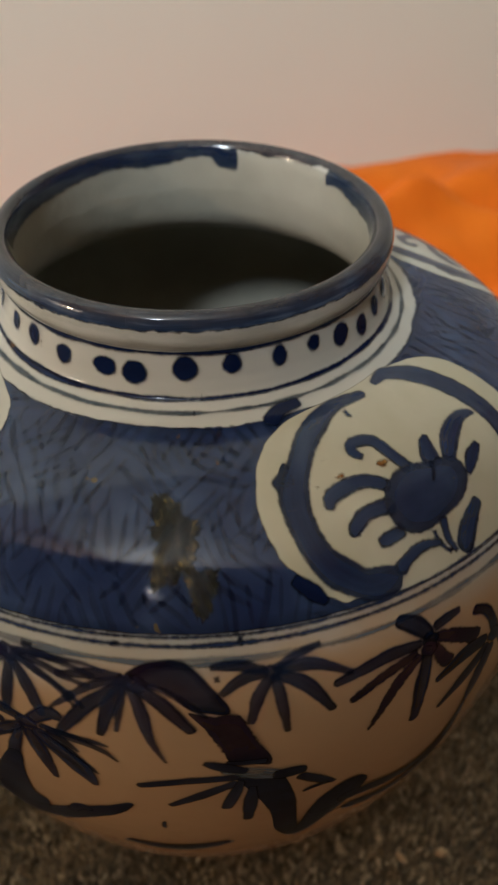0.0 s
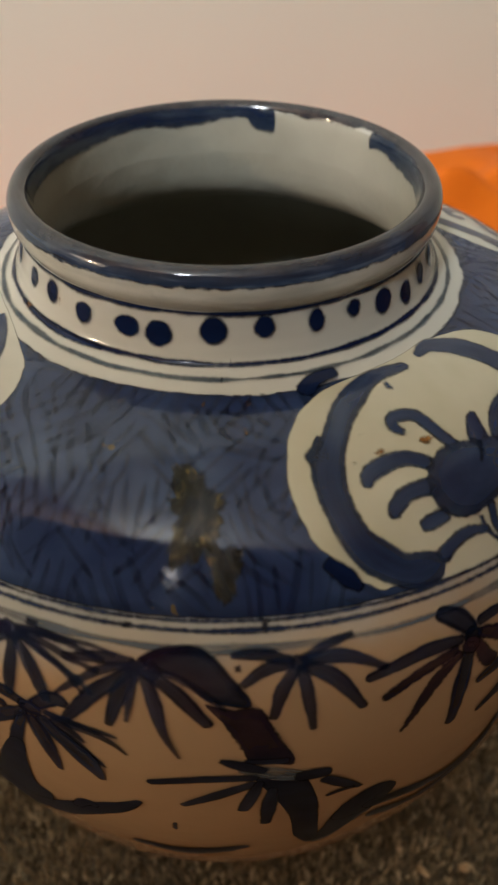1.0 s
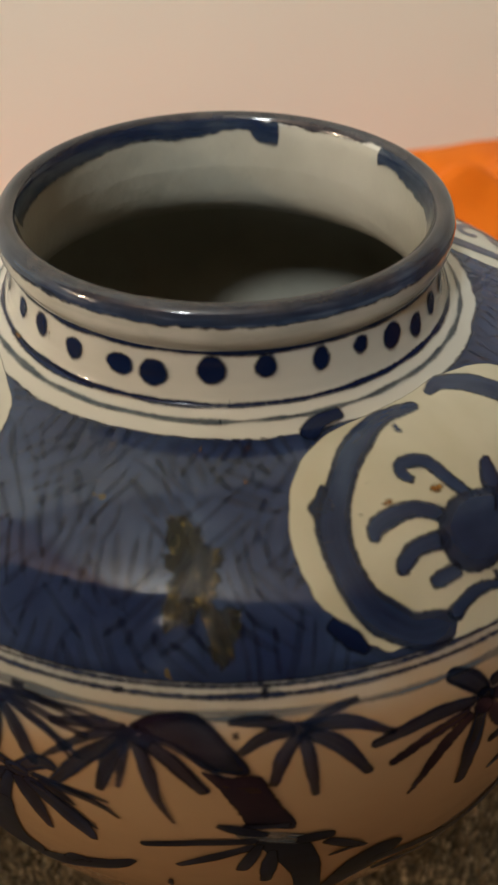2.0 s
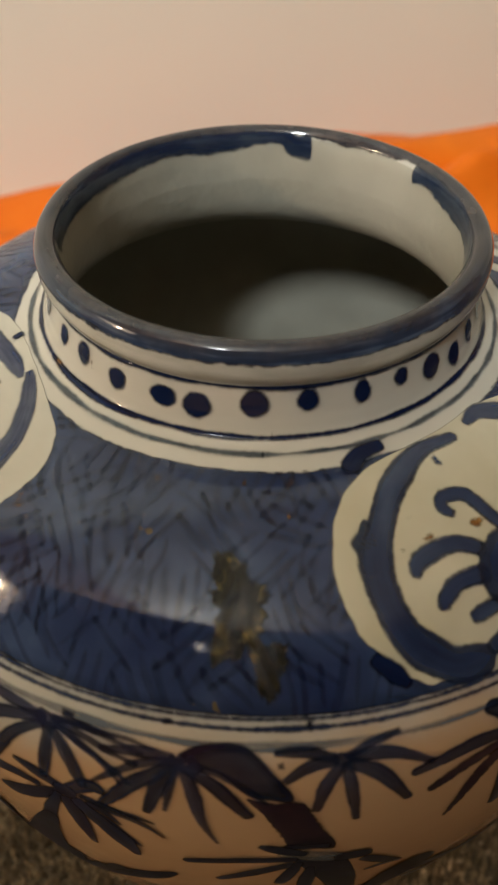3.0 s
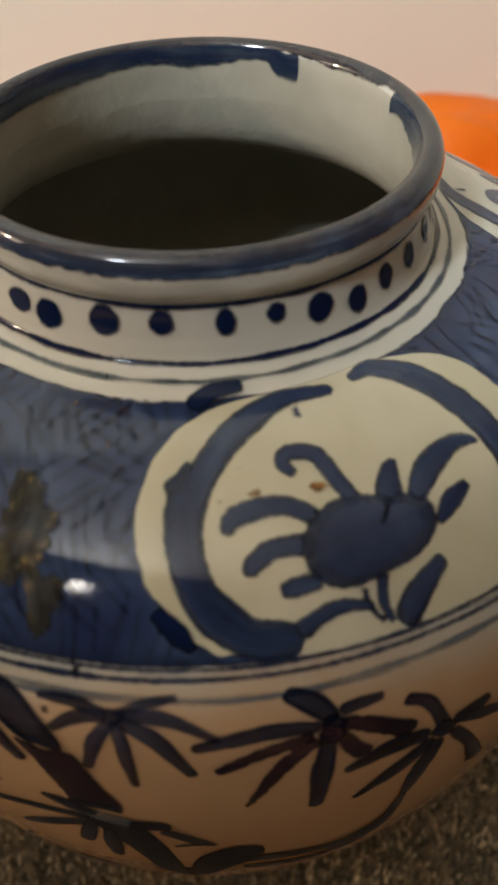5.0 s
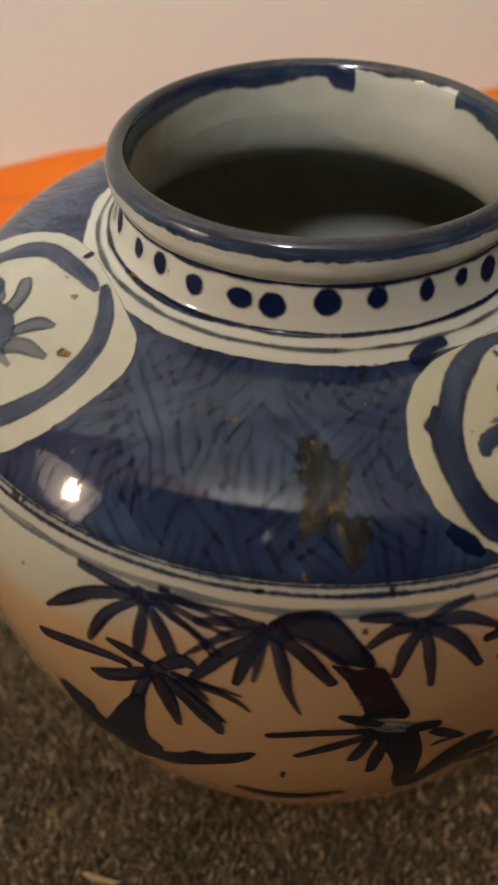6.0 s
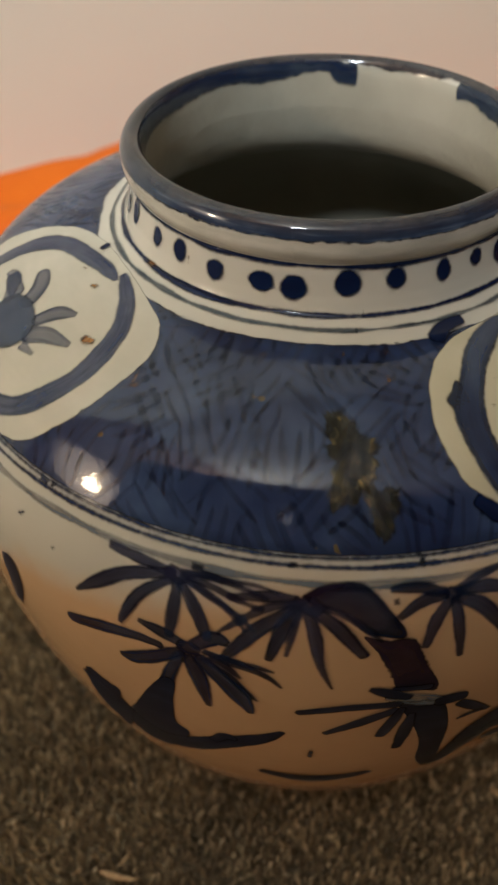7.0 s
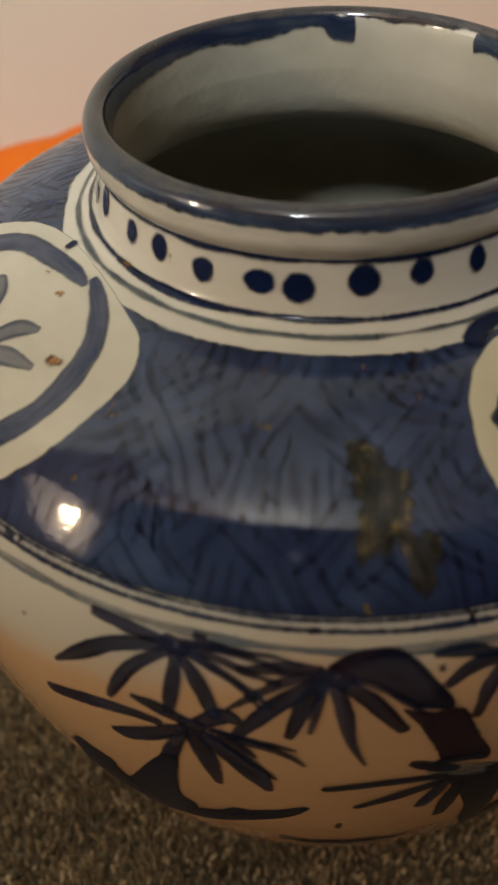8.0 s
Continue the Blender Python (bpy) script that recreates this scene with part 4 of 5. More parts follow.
blob("chip", [(17.52, 18.42), (17.48, 18.45), (17.12, 18.45), (16.89, 18.45), (16.75, 18.41), (16.79, 18.38), (17.17, 18.36), (17.37, 18.39)], CHIP, jar, "spot")
blob("chip", [(-2.69, 16.51), (-2.74, 16.53), (-2.96, 16.56), (-3.19, 16.54), (-3.43, 16.53), (-3.39, 16.5), (-3.13, 16.49), (-2.95, 16.49)], CHIP, jar, "spot")
blob("rust_spot", [(-21.14, 17.17), (-21.21, 17.21), (-21.41, 17.24), (-21.76, 17.25), (-22.22, 17.23), (-22.21, 17.18), (-21.95, 17.16), (-21.56, 17.16)], RUST, jar, "spot")
blob("rust_spot", [(-3.33, 15.67), (-3.3, 15.71), (-3.62, 15.77), (-3.95, 15.72), (-4.29, 15.69), (-4.35, 15.64), (-3.94, 15.62), (-3.69, 15.62)], RUST, jar, "spot")
blob("rust_spot", [(-19.25, 17.3), (-19.3, 17.33), (-19.45, 17.34), (-19.65, 17.35), (-19.92, 17.34), (-19.87, 17.31), (-19.75, 17.28), (-19.47, 17.29)], RUST, jar, "spot")
blob("rust_spot", [(20.29, 15.48), (20.17, 15.51), (19.81, 15.54), (19.68, 15.51), (19.56, 15.47), (19.7, 15.43), (20.0, 15.43), (20.19, 15.44)], RUST, jar, "spot")
blob("dark_speck", [(29.75, 10.13), (29.42, 10.26), (29.02, 10.28), (28.61, 10.26), (28.29, 10.05), (28.75, 10.01), (29.25, 10.01), (29.46, 10.0)], INKBLACK, jar, "spot")
blob("dark_speck", [(-29.46, 20.49), (-29.67, 20.55), (-30.01, 20.63), (-30.38, 20.63), (-30.7, 20.62), (-30.49, 20.54), (-30.11, 20.51), (-29.77, 20.48)], INKBLACK, jar, "spot")
blob("dark_speck", [(-23.9, 20.81), (-23.91, 20.84), (-24.21, 20.9), (-24.39, 20.89), (-24.55, 20.87), (-24.53, 20.83), (-24.23, 20.8), (-24.05, 20.79)], INKBLACK, jar, "spot")
blob("dark_speck", [(9.3, 24.8), (9.19, 24.93), (8.98, 24.98), (8.6, 24.91), (8.56, 24.82), (8.69, 24.72), (8.9, 24.67), (9.25, 24.68)], INKBLACK, jar, "spot")
blob("dark_speck", [(57.89, 12.97), (57.68, 13.02), (57.4, 13.0), (57.02, 12.97), (57.08, 12.89), (57.28, 12.85), (57.58, 12.83), (57.92, 12.92)], INKBLACK, jar, "spot")
stroke("dark_line_stroke", [(-46.0, 13.92, 0.6), (-36.0, 13.98, 1.2), (-24.0, 14.0, 1.4), (-13.0, 13.96, 0.7)], COBALT, jar, "spot")
blob("rust_spot", [(-40.9, 13.75), (-41.3, 13.95), (-42.2, 14.05), (-43.1, 13.95), (-43.3, 13.8), (-42.6, 13.68), (-41.6, 13.66)], RUST, jar, "spot")
blob("rust_spot", [(-28.9, 12.0), (-29.1, 12.25), (-29.5, 12.3), (-29.8, 12.1), (-29.6, 11.9), (-29.2, 11.85)], RUST, jar, "spot")
# pinholes burst in the glaze
for deg, u, wide, pigment in ((11.7, 15.45, 1.9, RUST), (16.1, 15.7, 1.3, INKBLACK), (19.0, 16.24, 1.7, RUST), (16.9, 13.72, 1.2, INKBLACK), (17.3, 18.41, 1.9, INKBLACK),
                              (15.0, 14.58, 1.2, INKBLACK), (-22.5, 17.08, 1.9, RUST), (-28.8, 18.58, 1.2, INKBLACK), (-16.3, 15.42, 1.2, CHIP)):
    stroke("pinhole", [(deg - 0.35, u, wide), (deg + 0.35, u, wide)], pigment, jar, "spot")
stroke("line_tick", [(20.0, 19.5, 1.0), (19.6, 19.72, 0.9)], INKBLACK, jar, "spot")
stroke("line_tick", [(5.5, 19.6, 0.9), (5.4, 19.75, 0.8)], INKBLACK, jar, "spot")
stroke("line_tick", [(-28.4, 19.56, 1.0), (-26.7, 19.62, 1.0)], INKBLACK, jar, "spot")
stroke("line_tick", [(-26.5, 19.55, 0.9), (-25.7, 19.61, 0.9)], INKBLACK, jar, "spot")

# bamboo
stroke("painted_leaf", [(-16.5, 20.12, 2.0), (-11.8, 20.18, 2.8), (-7.5, 20.26, 1.6)], LEAF, jar, "motif")
stroke("painted_leaf", [(-7.5, 20.26, 2.3), (-13.4, 20.57, 3.4), (-17.5, 21.06, 3.6), (-20.9, 21.52, 0.6)], LEAF, jar, "motif")
stroke("painted_leaf", [(-7.5, 20.31, 2.0), (-11.5, 20.87, 2.9), (-13.8, 21.49, 2.7), (-14.7, 21.82, 0.8)], LEAF, jar, "motif")
stroke("painted_leaf", [(-7.3, 20.3, 2.1), (-7.5, 20.81, 3.0), (-8.0, 21.36, 2.9), (-8.3, 21.71, 1.1)], LEAF, jar, "motif")
stroke("painted_leaf", [(-7.1, 20.36, 2.1), (-5.3, 20.82, 3.2), (-4.1, 21.27, 3.1), (-3.5, 21.57, 0.9)], LEAF, jar, "motif")
stroke("painted_leaf", [(-7.2, 20.28, 1.3), (-4.4, 20.46, 2.0), (-1.4, 20.76, 1.5), (0.8, 21.19, 0.4)], LEAF, jar, "motif")
stroke("painted_leaf", [(-7.2, 20.2, 1.3), (-3.9, 20.14, 1.8), (-0.0, 20.25, 1.3), (3.2, 20.43, 0.5)], LEAF, jar, "motif")
stroke("painted_leaf", [(-6.5, 20.26, 1.1), (-3.2, 20.35, 1.6), (-0.2, 20.53, 1.4), (2.7, 20.65, 0.9)], LEAF, jar, "motif")
stroke("painted_leaf", [(-8.8, 20.14, 2.1), (-7.5, 20.26, 3.4), (-6.1, 20.36, 1.9)], LEAF, jar, "motif")
stroke("painted_leaf", [(-6.0, 20.01, 1.2), (-4.3, 20.02, 1.2)], LEAF, jar, "motif")
stroke("painted_leaf", [(-6.9, 20.19, 0.9), (-2.0, 20.16, 1.1), (1.5, 20.16, 0.9), (4.4, 20.27, 0.3)], LEAF, jar, "motif")
stroke("painted_leaf", [(-6.6, 20.33, 0.9), (-3.1, 20.59, 1.1), (-0.1, 20.86, 1.0), (1.8, 21.17, 0.4)], LEAF, jar, "motif")
stroke("painted_leaf", [(-4.6, 21.84, 1.3), (-1.0, 21.91, 1.6), (2.2, 21.99, 1.5), (4.3, 22.07, 0.6)], LEAF, jar, "motif")
stroke("painted_leaf", [(-4.7, 21.99, 1.4), (-1.4, 22.32, 2.0), (0.5, 22.72, 1.9), (2.3, 23.06, 0.8)], LEAF, jar, "motif")
stroke("painted_leaf", [(-23.1, 22.43, 3.4), (-17.9, 22.17, 4.3), (-12.9, 21.99, 3.4), (-8.9, 22.0, 2.3)], LEAF, jar, "motif")
stroke("painted_leaf", [(-6.3, 21.8, 2.7), (-9.1, 21.65, 3.9), (-12.3, 21.54, 1.1)], LEAF, jar, "motif")
stroke("painted_leaf", [(-6.4, 21.92, 2.8), (-10.2, 22.37, 4.9), (-13.5, 22.69, 4.6), (-15.5, 22.73, 1.2)], LEAF, jar, "motif")
stroke("painted_leaf", [(-6.7, 21.97, 2.6), (-8.5, 22.72, 3.4), (-9.6, 23.39, 4.6)], LEAF, jar, "motif")
stroke("painted_leaf", [(-6.1, 22.0, 3.2), (-4.9, 22.6, 5.0), (-3.9, 23.56, 1.5)], LEAF, jar, "motif")
stroke("painted_leaf", [(-5.0, 21.94, 3.8), (-1.9, 22.53, 5.5), (0.1, 22.97, 6.2), (1.4, 23.5, 1.5)], LEAF, jar, "motif")
stroke("painted_leaf", [(-4.3, 21.82, 1.7), (-0.4, 21.99, 2.5), (2.9, 22.17, 1.8), (5.1, 22.52, 0.4)], LEAF, jar, "motif")
stroke("painted_leaf", [(-5.6, 21.79, 3.2), (-2.9, 21.47, 4.7), (-1.0, 21.54, 1.9)], LEAF, jar, "motif")
stroke("painted_leaf", [(-3.7, 21.93, 1.7), (-1.4, 22.12, 2.1), (0.4, 22.4, 0.7)], LEAF, jar, "motif")
stroke("painted_leaf", [(-7.4, 21.79, 2.4), (-6.0, 21.85, 5.1), (-4.3, 21.9, 2.9)], LEAF, jar, "motif")
blob("painted_rock", [(-18.9, 25.48), (-14.69, 24.29), (-12.0, 23.53), (-9.73, 23.01), (-8.19, 23.06), (-8.89, 23.72), (-9.39, 24.55), (-7.87, 24.94), (-12.25, 26.13), (-17.39, 26.3)], INKBLACK, jar, "motif")
blob("painted_rock", [(-23.1, 24.12), (-20.2, 24.16), (-17.7, 24.31), (-18.9, 24.86), (-16.7, 24.95), (-20.7, 26.36), (-22.9, 26.0), (-24.0, 25.33)], INKBLACK, jar, "motif", fray=0.0008)
stroke("painted_rock", [(-24.1, 24.27, 1.3), (-22.2, 24.53, 7.5), (-20.2, 24.88, 12.7), (-17.7, 25.43, 13.0), (-11.4, 25.7, 10.4), (-3.0, 24.88, 7.9), (2.6, 24.36, 5.3), (5.5, 23.97, 1.4)], INKBLACK, jar, "motif")
stroke("painted_rock", [(-4.5, 24.92, 2.4), (-2.4, 24.56, 4.1), (-0.8, 24.66, 1.8)], INKBLACK, jar, "motif")
stroke("painted_leaf", [(6.5, 20.36, 2.1), (2.9, 20.35, 3.1), (-1.7, 20.5, 1.0)], LEAF, jar, "motif")
stroke("painted_leaf", [(6.6, 20.42, 2.6), (2.1, 21.08, 4.0), (-0.7, 21.64, 3.2), (-2.2, 21.97, 0.9)], LEAF, jar, "motif")
stroke("painted_leaf", [(6.4, 20.48, 2.4), (4.6, 21.07, 3.6), (3.2, 21.8, 1.7)], LEAF, jar, "motif")
stroke("painted_leaf", [(7.2, 20.47, 2.2), (8.3, 21.13, 3.3), (9.1, 21.79, 2.1), (10.7, 22.45, 0.3)], LEAF, jar, "motif")
stroke("painted_leaf", [(7.5, 20.46, 2.7), (11.0, 20.98, 4.0), (14.1, 21.6, 2.7)], LEAF, jar, "motif")
stroke("painted_leaf", [(5.6, 20.38, 2.3), (7.5, 20.46, 2.3)], LEAF, jar, "motif")
blob("painted_stalk", [(6.71, 20.3), (8.0, 20.11), (9.8, 20.0), (12.55, 19.96), (14.41, 20.15), (16.32, 20.57), (17.97, 20.96), (18.06, 21.18), (15.57, 21.12), (13.39, 20.98), (10.86, 20.59), (8.71, 20.48)], LEAF, jar, "motif")
blob("painted_stalk", [(13.62, 21.11), (15.91, 21.2), (18.69, 21.2), (19.71, 21.34), (21.43, 21.94), (22.84, 22.43), (22.53, 22.67), (20.28, 22.54), (18.14, 22.48), (17.28, 22.15), (15.47, 21.53)], PURPLE, jar, "motif")
stroke("painted_stalk", [(17.3, 22.46, 1.8), (19.6, 22.52, 2.2), (22.6, 22.53, 2.3)], INKBLACK, jar, "motif")
blob("painted_stalk", [(18.49, 22.94), (20.98, 22.95), (23.98, 23.05), (26.17, 23.95), (27.18, 25.02), (27.94, 26.02), (26.72, 26.21), (24.35, 25.54), (23.29, 24.59), (21.08, 23.73)], INKBLACK, jar, "motif")
stroke("painted_stalk", [(16.8, 22.67, 3.6), (21.3, 22.92, 5.4), (24.3, 23.1, 4.3)], PALE, jar, "motif")
stroke("painted_leaf", [(8.1, 20.45, 1.1), (11.2, 20.64, 1.5), (14.0, 20.98, 1.4), (15.9, 21.25, 0.6)], LEAF, jar, "motif")
stroke("painted_leaf", [(6.6, 20.51, 1.1), (5.9, 21.04, 1.6), (5.2, 21.65, 0.7)], LEAF, jar, "motif")
stroke("painted_leaf", [(7.0, 20.39, 1.5), (2.6, 20.62, 2.1), (-0.7, 21.05, 1.6), (-2.6, 21.32, 0.6)], LEAF, jar, "motif")
stroke("painted_leaf", [(6.5, 23.25, 2.6), (12.7, 23.03, 3.1), (19.3, 22.98, 3.0)], INKBLACK, jar, "motif")
stroke("painted_leaf", [(10.1, 23.97, 1.8), (14.4, 23.55, 3.9), (19.1, 23.14, 3.1)], INKBLACK, jar, "motif")
stroke("painted_leaf", [(19.4, 23.09, 1.8), (18.3, 23.67, 3.8), (17.3, 24.16, 2.8)], INKBLACK, jar, "motif")
stroke("painted_leaf", [(20.7, 23.33, 1.7), (20.5, 23.97, 3.9), (20.2, 24.74, 2.4)], INKBLACK, jar, "motif")
stroke("painted_leaf", [(20.2, 22.82, 2.3), (17.1, 22.6, 3.9), (14.7, 22.42, 1.3)], INKBLACK, jar, "motif")
stroke("painted_leaf", [(23.0, 23.1, 4.4), (25.5, 23.08, 5.3), (27.5, 23.08, 3.3)], INKBLACK, jar, "motif")
stroke("painted_leaf", [(26.3, 23.25, 3.5), (29.3, 23.62, 3.5), (31.7, 23.91, 1.4)], INKBLACK, jar, "motif")
stroke("painted_rock", [(29.4, 25.1, 4.8), (32.7, 24.64, 13.4), (35.6, 24.06, 9.7)], INKBLACK, jar, "motif")
stroke("painted_rock", [(32.9, 24.78, 5.9), (37.9, 24.85, 6.6), (45.5, 24.99, 5.6), (49.3, 24.59, 3.7), (51.7, 24.04, 1.8)], INKBLACK, jar, "motif")
stroke("painted_leaf", [(27.1, 23.95, 0.9), (28.8, 23.85, 1.8), (30.9, 23.84, 1.1)], INKBLACK, jar, "motif")
stroke("painted_leaf", [(23.2, 20.3, 1.7), (26.3, 20.08, 2.3), (29.3, 19.94, 1.2)], LEAF, jar, "motif")
stroke("painted_leaf", [(23.5, 20.31, 2.3), (28.0, 20.35, 3.4), (32.9, 20.79, 1.0)], LEAF, jar, "motif")
stroke("painted_leaf", [(23.5, 20.39, 2.8), (27.0, 20.77, 4.0), (30.4, 21.54, 1.7)], LEAF, jar, "motif")
stroke("painted_leaf", [(23.3, 20.38, 2.1), (24.1, 21.03, 3.0), (24.8, 21.83, 1.4)], LEAF, jar, "motif")
stroke("painted_leaf", [(23.1, 20.38, 2.4), (21.5, 20.85, 3.5), (20.4, 21.49, 1.8)], LEAF, jar, "motif")
stroke("painted_leaf", [(22.9, 20.34, 2.2), (19.7, 20.43, 3.2), (17.1, 20.77, 1.5)], LEAF, jar, "motif")
stroke("painted_leaf", [(22.6, 20.29, 2.0), (19.2, 20.13, 2.8), (16.0, 20.13, 1.1)], LEAF, jar, "motif")
stroke("painted_leaf", [(22.3, 20.25, 2.4), (24.1, 20.4, 2.4)], LEAF, jar, "motif")
stroke("painted_leaf", [(17.4, 20.37, 1.6), (16.4, 20.4, 0.9)], LEAF, jar, "motif")
stroke("painted_leaf", [(38.7, 20.01, 3.2), (41.4, 20.3, 4.7), (43.4, 20.72, 3.5)], LEAF, jar, "motif")
stroke("painted_leaf", [(43.7, 20.55, 2.6), (45.9, 20.49, 3.0), (48.3, 20.47, 1.5)], LEAF, jar, "motif")
stroke("painted_leaf", [(43.9, 20.75, 3.1), (46.9, 20.99, 4.2), (51.4, 21.42, 5.2)], PURPLE, jar, "motif")
stroke("painted_leaf", [(42.1, 20.77, 2.9), (36.9, 20.71, 3.9), (30.0, 20.94, 2.1)], LEAF, jar, "motif")
stroke("painted_leaf", [(41.5, 20.92, 2.2), (36.8, 21.11, 3.3), (32.1, 21.46, 2.3)], PURPLE, jar, "motif")
stroke("painted_leaf", [(41.9, 21.0, 2.4), (38.3, 21.48, 4.0), (34.8, 22.46, 0.6)], PURPLE, jar, "motif")
stroke("painted_leaf", [(42.7, 20.97, 2.8), (42.2, 21.71, 4.7), (41.7, 22.84, 2.7)], LEAF, jar, "motif")
stroke("painted_leaf", [(43.6, 20.91, 2.4), (45.0, 21.33, 4.0), (46.6, 21.62, 4.1)], PURPLE, jar, "motif")
stroke("painted_leaf", [(42.1, 20.66, 4.1), (44.2, 20.88, 4.5)], LEAF, jar, "motif")
stroke("painted_leaf", [(50.1, 20.68, 2.6), (52.8, 20.97, 3.0), (55.1, 21.74, 3.1)], LEAF, jar, "motif")
stroke("painted_leaf", [(55.7, 21.66, 3.9), (58.3, 21.62, 5.4), (60.3, 21.49, 2.5)], LEAF, jar, "motif")
stroke("painted_leaf", [(55.9, 21.86, 2.8), (58.7, 22.56, 3.1), (61.4, 23.57, 5.1)], LEAF, jar, "motif")
stroke("painted_leaf", [(53.3, 21.69, 4.6), (48.9, 21.66, 6.0), (44.2, 21.92, 2.1)], LEAF, jar, "motif")
stroke("painted_leaf", [(53.8, 21.85, 3.4), (49.9, 22.35, 5.0), (45.5, 22.88, 1.5)], LEAF, jar, "motif")
stroke("painted_leaf", [(54.5, 21.93, 3.4), (52.9, 22.68, 5.2), (51.8, 23.56, 1.6)], LEAF, jar, "motif")
stroke("painted_leaf", [(53.7, 21.59, 5.0), (55.9, 21.9, 4.7)], LEAF, jar, "motif")
stroke("painted_rock", [(28.0, 26.35, 4.9), (32.5, 24.72, 12.4), (36.0, 24.32, 8.9)], INKBLACK, jar, "motif")
stroke("painted_rock", [(34.4, 25.39, 5.7), (44.0, 25.68, 6.4), (50.1, 24.91, 4.5), (52.0, 23.42, 2.0)], INKBLACK, jar, "motif")
stroke("painted_line", [(1.5, 26.15, 3.0), (8.0, 26.40, 8.0), (13.0, 26.30, 7.0), (18.5, 25.95, 2.5)], INKBLACK, jar, "motif")
stroke("painted_leaf", [(6.4, 20.33, 2.6), (7.6, 20.46, 4.2), (8.9, 20.62, 2.6)], LEAF, jar, "motif")
stroke("painted_leaf", [(41.9, 20.82, 3.0), (42.9, 20.96, 4.6), (43.9, 21.10, 3.0)], PURPLE, jar, "motif")
stroke("painted_leaf", [(76.5, 19.95, 8.0), (72.6, 20.45, 13.0), (68.6, 21.2, 9.0), (66.4, 21.75, 2.5)], LEAF, jar, "motif")
stroke("painted_leaf", [(57.0, 21.71, 3.4), (60.5, 21.93, 3.9), (64.5, 22.24, 1.4)], LEAF, jar, "motif")
stroke("painted_leaf", [(-34.3, 21.98, 6.3), (-33.8, 22.7, 7.1), (-35.2, 23.53, 2.8)], LEAF, jar, "motif")


def far_bamboo(turn):
    """Sprays round the far side, like those in front."""
    stroke("painted_leaf", [(-16.5, 20.12, 2.0), (-11.8, 20.18, 2.8), (-7.5, 20.26, 1.6)], LEAF, jar, "motif", turn=turn)
    stroke("painted_leaf", [(-7.5, 20.31, 2.0), (-11.5, 20.87, 2.9), (-13.8, 21.49, 2.7), (-14.7, 21.82, 0.8)], LEAF, jar, "motif", turn=turn)
    stroke("painted_leaf", [(-7.1, 20.36, 2.1), (-5.3, 20.82, 3.2), (-4.1, 21.27, 3.1), (-3.5, 21.57, 0.9)], LEAF, jar, "motif", turn=turn)
    stroke("painted_leaf", [(-7.2, 20.2, 1.3), (-3.9, 20.14, 1.8), (-0.0, 20.25, 1.3), (3.2, 20.43, 0.5)], LEAF, jar, "motif", turn=turn)
    stroke("painted_leaf", [(-8.8, 20.14, 2.1), (-7.5, 20.26, 3.4), (-6.1, 20.36, 1.9)], LEAF, jar, "motif", turn=turn)
    stroke("painted_leaf", [(-6.9, 20.19, 0.9), (-2.0, 20.16, 1.1), (1.5, 20.16, 0.9), (4.4, 20.27, 0.3)], LEAF, jar, "motif", turn=turn)
    stroke("painted_leaf", [(-4.6, 21.84, 1.3), (-1.0, 21.91, 1.6), (2.2, 21.99, 1.5), (4.3, 22.07, 0.6)], LEAF, jar, "motif", turn=turn)
    stroke("painted_leaf", [(-23.1, 22.43, 3.4), (-17.9, 22.17, 4.3), (-12.9, 21.99, 3.4), (-8.9, 22.0, 2.3)], LEAF, jar, "motif", turn=turn)
    stroke("painted_leaf", [(-6.4, 21.92, 2.8), (-10.2, 22.37, 4.9), (-13.5, 22.69, 4.6), (-15.5, 22.73, 1.2)], LEAF, jar, "motif", turn=turn)
    stroke("painted_leaf", [(-6.1, 22.0, 3.2), (-4.9, 22.6, 5.0), (-3.9, 23.56, 1.5)], LEAF, jar, "motif", turn=turn)
    stroke("painted_leaf", [(-4.3, 21.82, 1.7), (-0.4, 21.99, 2.5), (2.9, 22.17, 1.8), (5.1, 22.52, 0.4)], LEAF, jar, "motif", turn=turn)
    stroke("painted_leaf", [(-3.7, 21.93, 1.7), (-1.4, 22.12, 2.1), (0.4, 22.4, 0.7)], LEAF, jar, "motif", turn=turn)
    blob("painted_rock", [(-18.9, 25.48), (-14.69, 24.29), (-12.0, 23.53), (-9.73, 23.01), (-8.19, 23.06), (-8.89, 23.72), (-9.39, 24.55), (-7.87, 24.94), (-12.25, 26.13), (-17.39, 26.3)], INKBLACK, jar, "motif", turn=turn)
    stroke("painted_rock", [(-4.5, 24.67, 2.4), (-2.4, 24.29, 4.1), (-0.8, 24.4, 1.8)], INKBLACK, jar, "motif", turn=turn)
    stroke("painted_leaf", [(6.6, 20.42, 2.6), (2.1, 21.08, 4.0), (-0.7, 21.64, 3.2), (-2.2, 21.97, 0.9)], LEAF, jar, "motif", turn=turn)
    stroke("painted_leaf", [(7.2, 20.47, 2.2), (8.3, 21.13, 3.3), (9.1, 21.79, 2.1), (10.7, 22.45, 0.3)], LEAF, jar, "motif", turn=turn)
    stroke("painted_leaf", [(5.6, 20.38, 2.3), (7.5, 20.46, 2.3)], LEAF, jar, "motif", turn=turn)
    blob("painted_stalk", [(13.62, 21.11), (15.91, 21.2), (18.69, 21.2), (19.71, 21.34), (21.43, 21.94), (22.84, 22.43), (22.53, 22.67), (20.28, 22.54), (18.14, 22.48), (17.28, 22.15), (15.47, 21.53)], PURPLE, jar, "motif", turn=turn)
